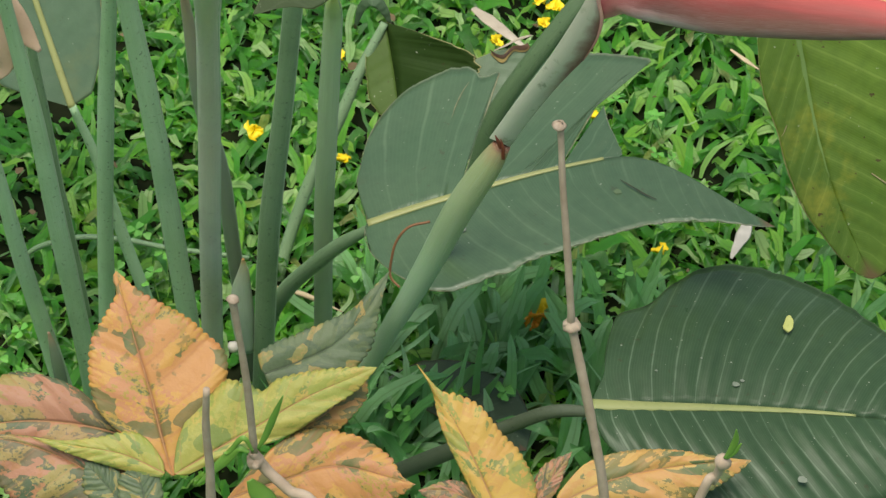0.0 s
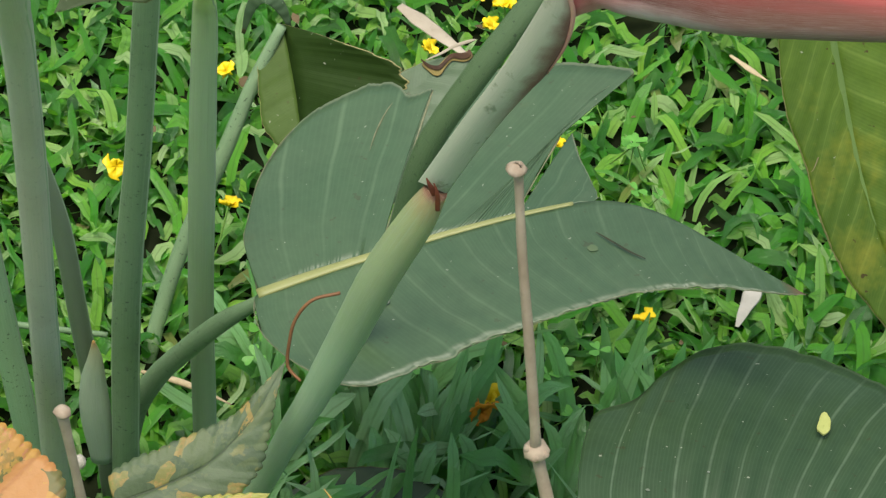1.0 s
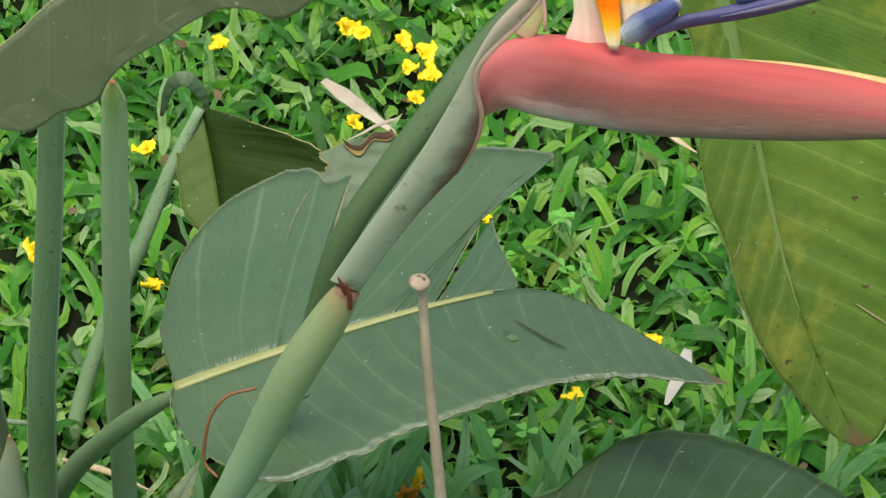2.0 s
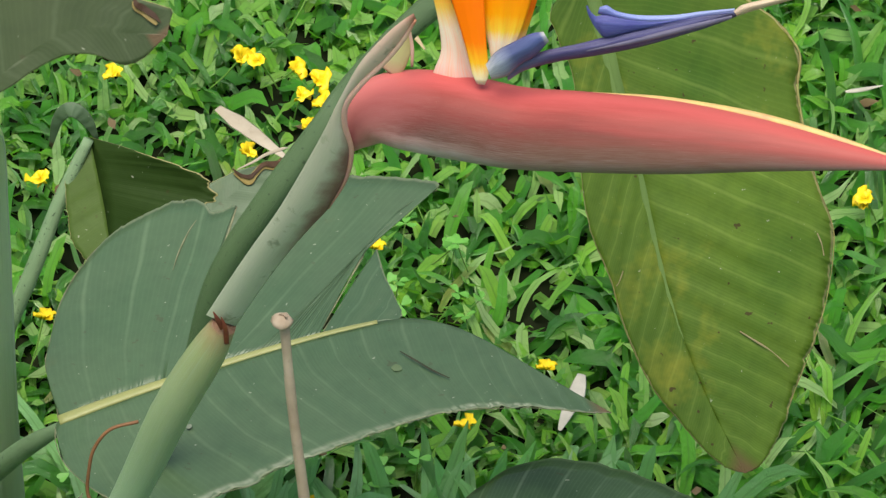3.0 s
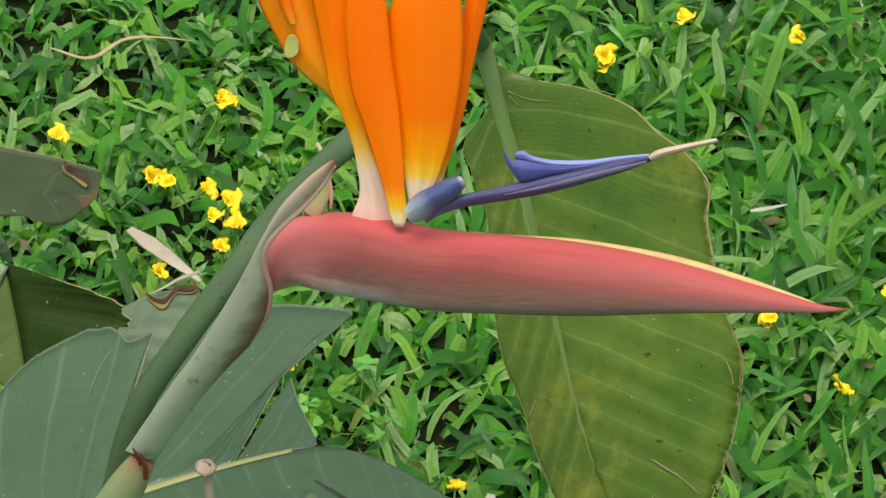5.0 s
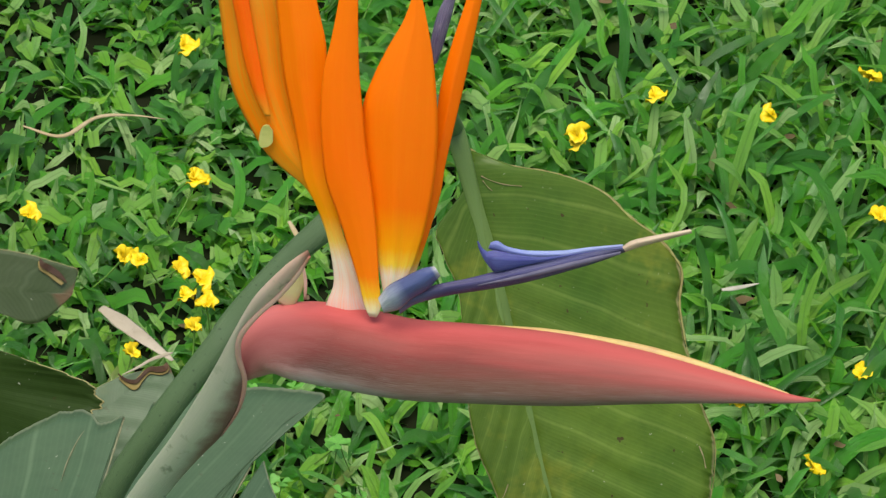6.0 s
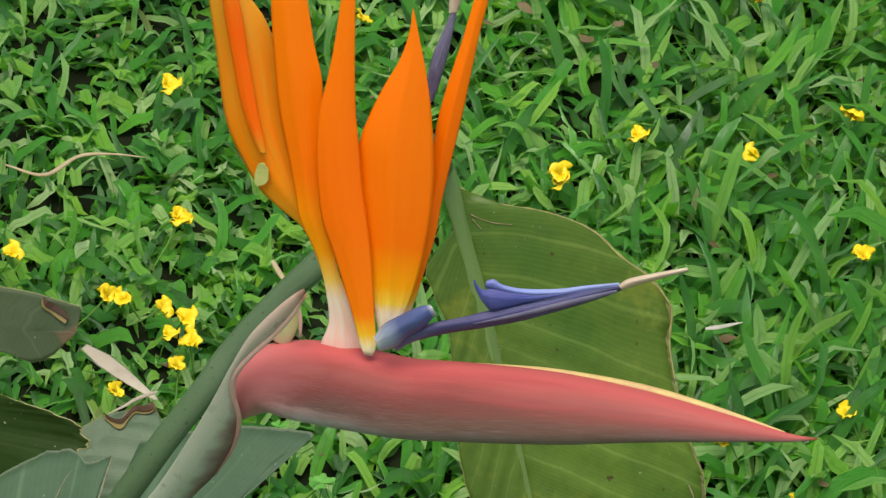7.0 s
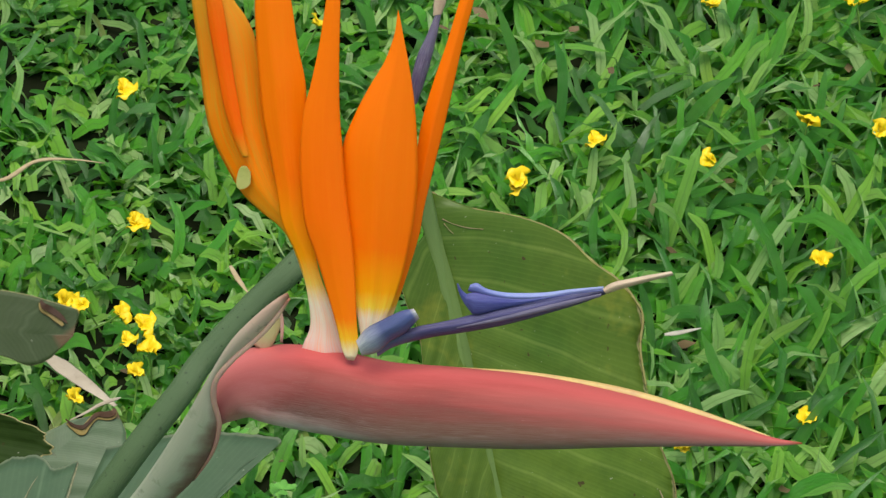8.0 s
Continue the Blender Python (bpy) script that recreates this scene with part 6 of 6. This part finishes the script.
disc(*((0.013, 0.093, 0.198), (-0.272, -0.011, 0.962), 0.0022, 0.0016), 0.0002, M_STAIN, "stain", torn_leaf, "tan stain", 6)
part("crack", sweep([(0.013, 0.101, 0.199, 0.0002), (0.020, 0.096, 0.201, 0.0004), (0.027, 0.091, 0.203, 0.0004), (0.034, 0.087, 0.205, 0.0002)], 0.2, TORN[3]), M_CRACK, torn_leaf, "narrow dark split along a vein")

# ---- lawn blossoms ----
def fan(size, azim, tilt, notch=0.8, seed=0):
    """A rumpled, notched petal."""
    verts, faces = [], []
    k = 15
    for ring, q in ((0, 0.03), (1, 0.6), (2, 1.0)):
        for j in range(k):
            a = (j / (k - 1) - 0.5) * 2.5
            r = size * q * (1.0 - (1 - notch) * math.exp(-(a / 0.25) ** 2) * (q > 0.9)) * (1 + 0.12 * noise.noise(Vector((a * 2, seed, q))))
            z = size * 0.12 * q * q * abs(a) / 1.25 + size * 0.42 * noise.noise(Vector((a * 2.5, q * 2, seed + 4)))
            verts.append(Matrix.Rotation(azim, 3, "Z") @ Matrix.Rotation(tilt, 3, "X") @ Vector((r * math.sin(a), r * math.cos(a), z)))
    for i in range(2):
        for j in range(k - 1):
            faces.append((i * k + j, i * k + j + 1, (i + 1) * k + j + 1, (i + 1) * k + j))
    return mesh_from("petal", verts, faces)


def blossom(label="small yellow pea-like blossom in the grass", petal=None):
    t = thing("lawn_blossom", (0, 0, 0), label, "flower", "yellow blossoms in the lawn")
    petal = petal or M_YELLOW
    part("stalk", sweep([(0, 0, -0.03, 0.0005), (0.001, 0, -0.015, 0.0005), (0, 0, 0, 0.0007)], seg=6), M_SPROUT, t)
    solid(part("banner", fan(0.0084, 0.0, 0.8, 0.8, 1), petal, t), 0.0003)
    solid(part("wing", fan(0.0062, 1.7, 0.35, 0.9, 2), petal, t), 0.0003)
    solid(part("wing", fan(0.0050, -1.9, 0.7, 0.9, 3), petal, t), 0.0003)
    return t


tagged(part("fluff", knob((-0.169, 0.000, 0.116), 0.0032), M_WHITE), "small white fluff caught between the stalks", "fluff")
first = blossom()
rng = random.Random(7)
for i, (x, y) in enumerate([(-0.086, 0.582), (-0.067, 0.491), (-0.083, 0.432), (-0.092, 0.430), (-0.065, 0.425), (-0.053, 0.426), (-0.059, 0.411), (-0.048, 0.410), (-0.051, 0.392), (-0.077, 0.368), (0.213, 0.410), (0.272, 0.442), (0.274, 0.548), (0.302, 0.655), (0.265, 0.654), (0.154, 0.609), (0.215, 0.612), (0.117, 0.566), (0.005, 0.655), (0.210, 0.729), (0.288, 0.753), (-0.066, 0.490), (0.117, 0.566), (0.250, 0.377), (0.213, 0.411), (-0.011, 0.327), (0.076, 0.274), (0.045, 0.228), (-0.168, 0.330), (-0.150, 0.247), (-0.204, 0.255), (-0.015, 0.167), (-0.148, 0.400), (-0.141, 0.444)]):
    m = Matrix.Translation((x, y, 0.002 + rng.uniform(0, 0.006))) @ Euler((rng.uniform(-0.6, 0.5), rng.uniform(-0.6, 0.6), rng.uniform(-2.6, 2.6))).to_matrix().to_4x4() @ Matrix.Scale(rng.uniform(0.78, 1.1), 4)
    if i == 0:
        first.matrix_basis = m
    else:
        copy_thing(first, m)


wilted = blossom("wilted orange blossom drooping in the grass", M_ORANGE_OLD)
wilted.matrix_basis = Matrix.LocRotScale(Vector((-0.019, 0.160, 0.004)), Euler((1.1, 0.3, 0.6)), Vector((1.1, 1.1, 1.1)))


# ---- litter and small plants ----
def strip(rows, width, mat, name, label, category, flat=0.12, face=(0, 0, 1), prof=(0.5, 1.0, 0.9, 0.6, 0.2)):
    k = np.linspace(0, 1, len(rows))
    r = [(*p, width * np.interp(v, np.linspace(0, 1, len(prof)), prof)) for p, v in zip(rows, k)]
    return tagged(part(name, sweep(r, flat, face, 10, 24, lump=0.2), mat), label, category)


strip([(-0.097, 0.399, -0.000), (-0.084, 0.391, 0.000), (-0.070, 0.382, 0.000), (-0.058, 0.374, 0.000)], 0.0045, M_DRYLEAF, "dry_leaf", "pale dry leaf strip lying in the grass", "leaf litter")
strip([(0.093, 0.277, 0.000), (0.092, 0.265, 0.000), (0.089, 0.252, 0.000), (0.087, 0.242, 0.000)], 0.0042, M_WHITE, "fallen_petal", "pale fallen petal in the grass", "petal")
strip([(-0.155, 0.504, 0.005), (-0.135, 0.502, 0.005), (-0.121, 0.519, 0.005), (-0.105, 0.525, 0.005), (-0.087, 0.527, 0.005)], 0.0011, M_STRAW, "straw", "thin dry grass stem on the lawn", "straw", 0.8)
strip([(-0.017, 0.473, 0.005), (-0.012, 0.465, 0.005), (-0.006, 0.457, 0.005)], 0.0018, M_STRAW, "straw", "short dry grass blade on the lawn", "straw", 0.5)
strip([(-0.168, 0.146, 0.000), (-0.147, 0.144, 0.000), (-0.126, 0.138, 0.000)], 0.0018, M_STRAW, "straw", "dry brown stem on the lawn", "straw", 0.8)
strip([(0.063, 0.411, 0.000), (0.074, 0.404, 0.000), (0.083, 0.399, 0.000)], 0.0018, M_STRAW, "straw", "dry pale stem on the lawn", "straw", 0.5)
strip([(0.198, 0.481, 0.005), (0.205, 0.484, 0.005), (0.216, 0.490, 0.005)], 0.0016, M_WHITE, "straw", "pale dry blade on the lawn", "straw", 0.5)


def leaflet(angle):
    """Heart-shaped clover leaflet, creased along the middle."""
    verts, faces = [], []
    c, sn = math.cos(angle), math.sin(angle)
    outline = [(0.0, 0.0), (0.0022, 0.0028), (0.0036, 0.0056), (0.0034, 0.0078), (0.0018, 0.0088), (0.0, 0.0078)]
    pts = outline + [(-x, y) for x, y in outline[-2:0:-1]]
    ring = [(x, y, 0.0008 * abs(x) / 0.0036 + 0.05 * y) for x, y in pts] + [(0.0, 0.0045, 0.0)]
    for x, y, z in ring:
        verts.append((x * c - y * sn, x * sn + y * c, z))
    k = len(pts)
    faces = [(j, (j + 1) % k, k) for j in range(k)]
    return mesh_from("leaflet", verts, faces)


def clover():
    t = thing("clover", (0, 0, 0), "small three-leaved clover in the grass", "clover", "clovers in the lawn")
    part("stalk", sweep([(0.002, 0.001, -0.03, 0.0005), (0.001, 0, -0.015, 0.0005), (0, 0, 0, 0.0005)], seg=6), M_SPROUT, t)
    for k in range(3):
        part("leaflet", leaflet(k * 2.094), M_CLOVER, t)
    return t


first_clover = clover()
spots = []
for x, y in [(0.018, 0.325), (0.010, 0.306), (-0.010, 0.349), (-0.070, 0.173), (-0.057, 0.174), (-0.247, 0.128), (-0.245, 0.149), (-0.296, 0.055), (-0.036, 0.093), (0.016, 0.198), (-0.050, 0.079), (0.028, 0.166), (0.040, 0.297), (-0.122, 0.180), (-0.294, 0.159), (-0.080, 0.066)]:
    for k in range(3):
        spots.append((x + rng.uniform(-0.012, 0.012), y + rng.uniform(-0.014, 0.014)))
for i, (x, y) in enumerate(spots):
    m = Matrix.LocRotScale((x, y, rng.uniform(0.0, 0.012)), Euler((rng.uniform(0.1, 0.6), rng.uniform(-0.3, 0.3), rng.uniform(0, 6.28))), Vector((0.8, 0.8, 0.8)))
    if i == 0:
        first_clover.matrix_basis = m
    else:
        copy_thing(first_clover, m)
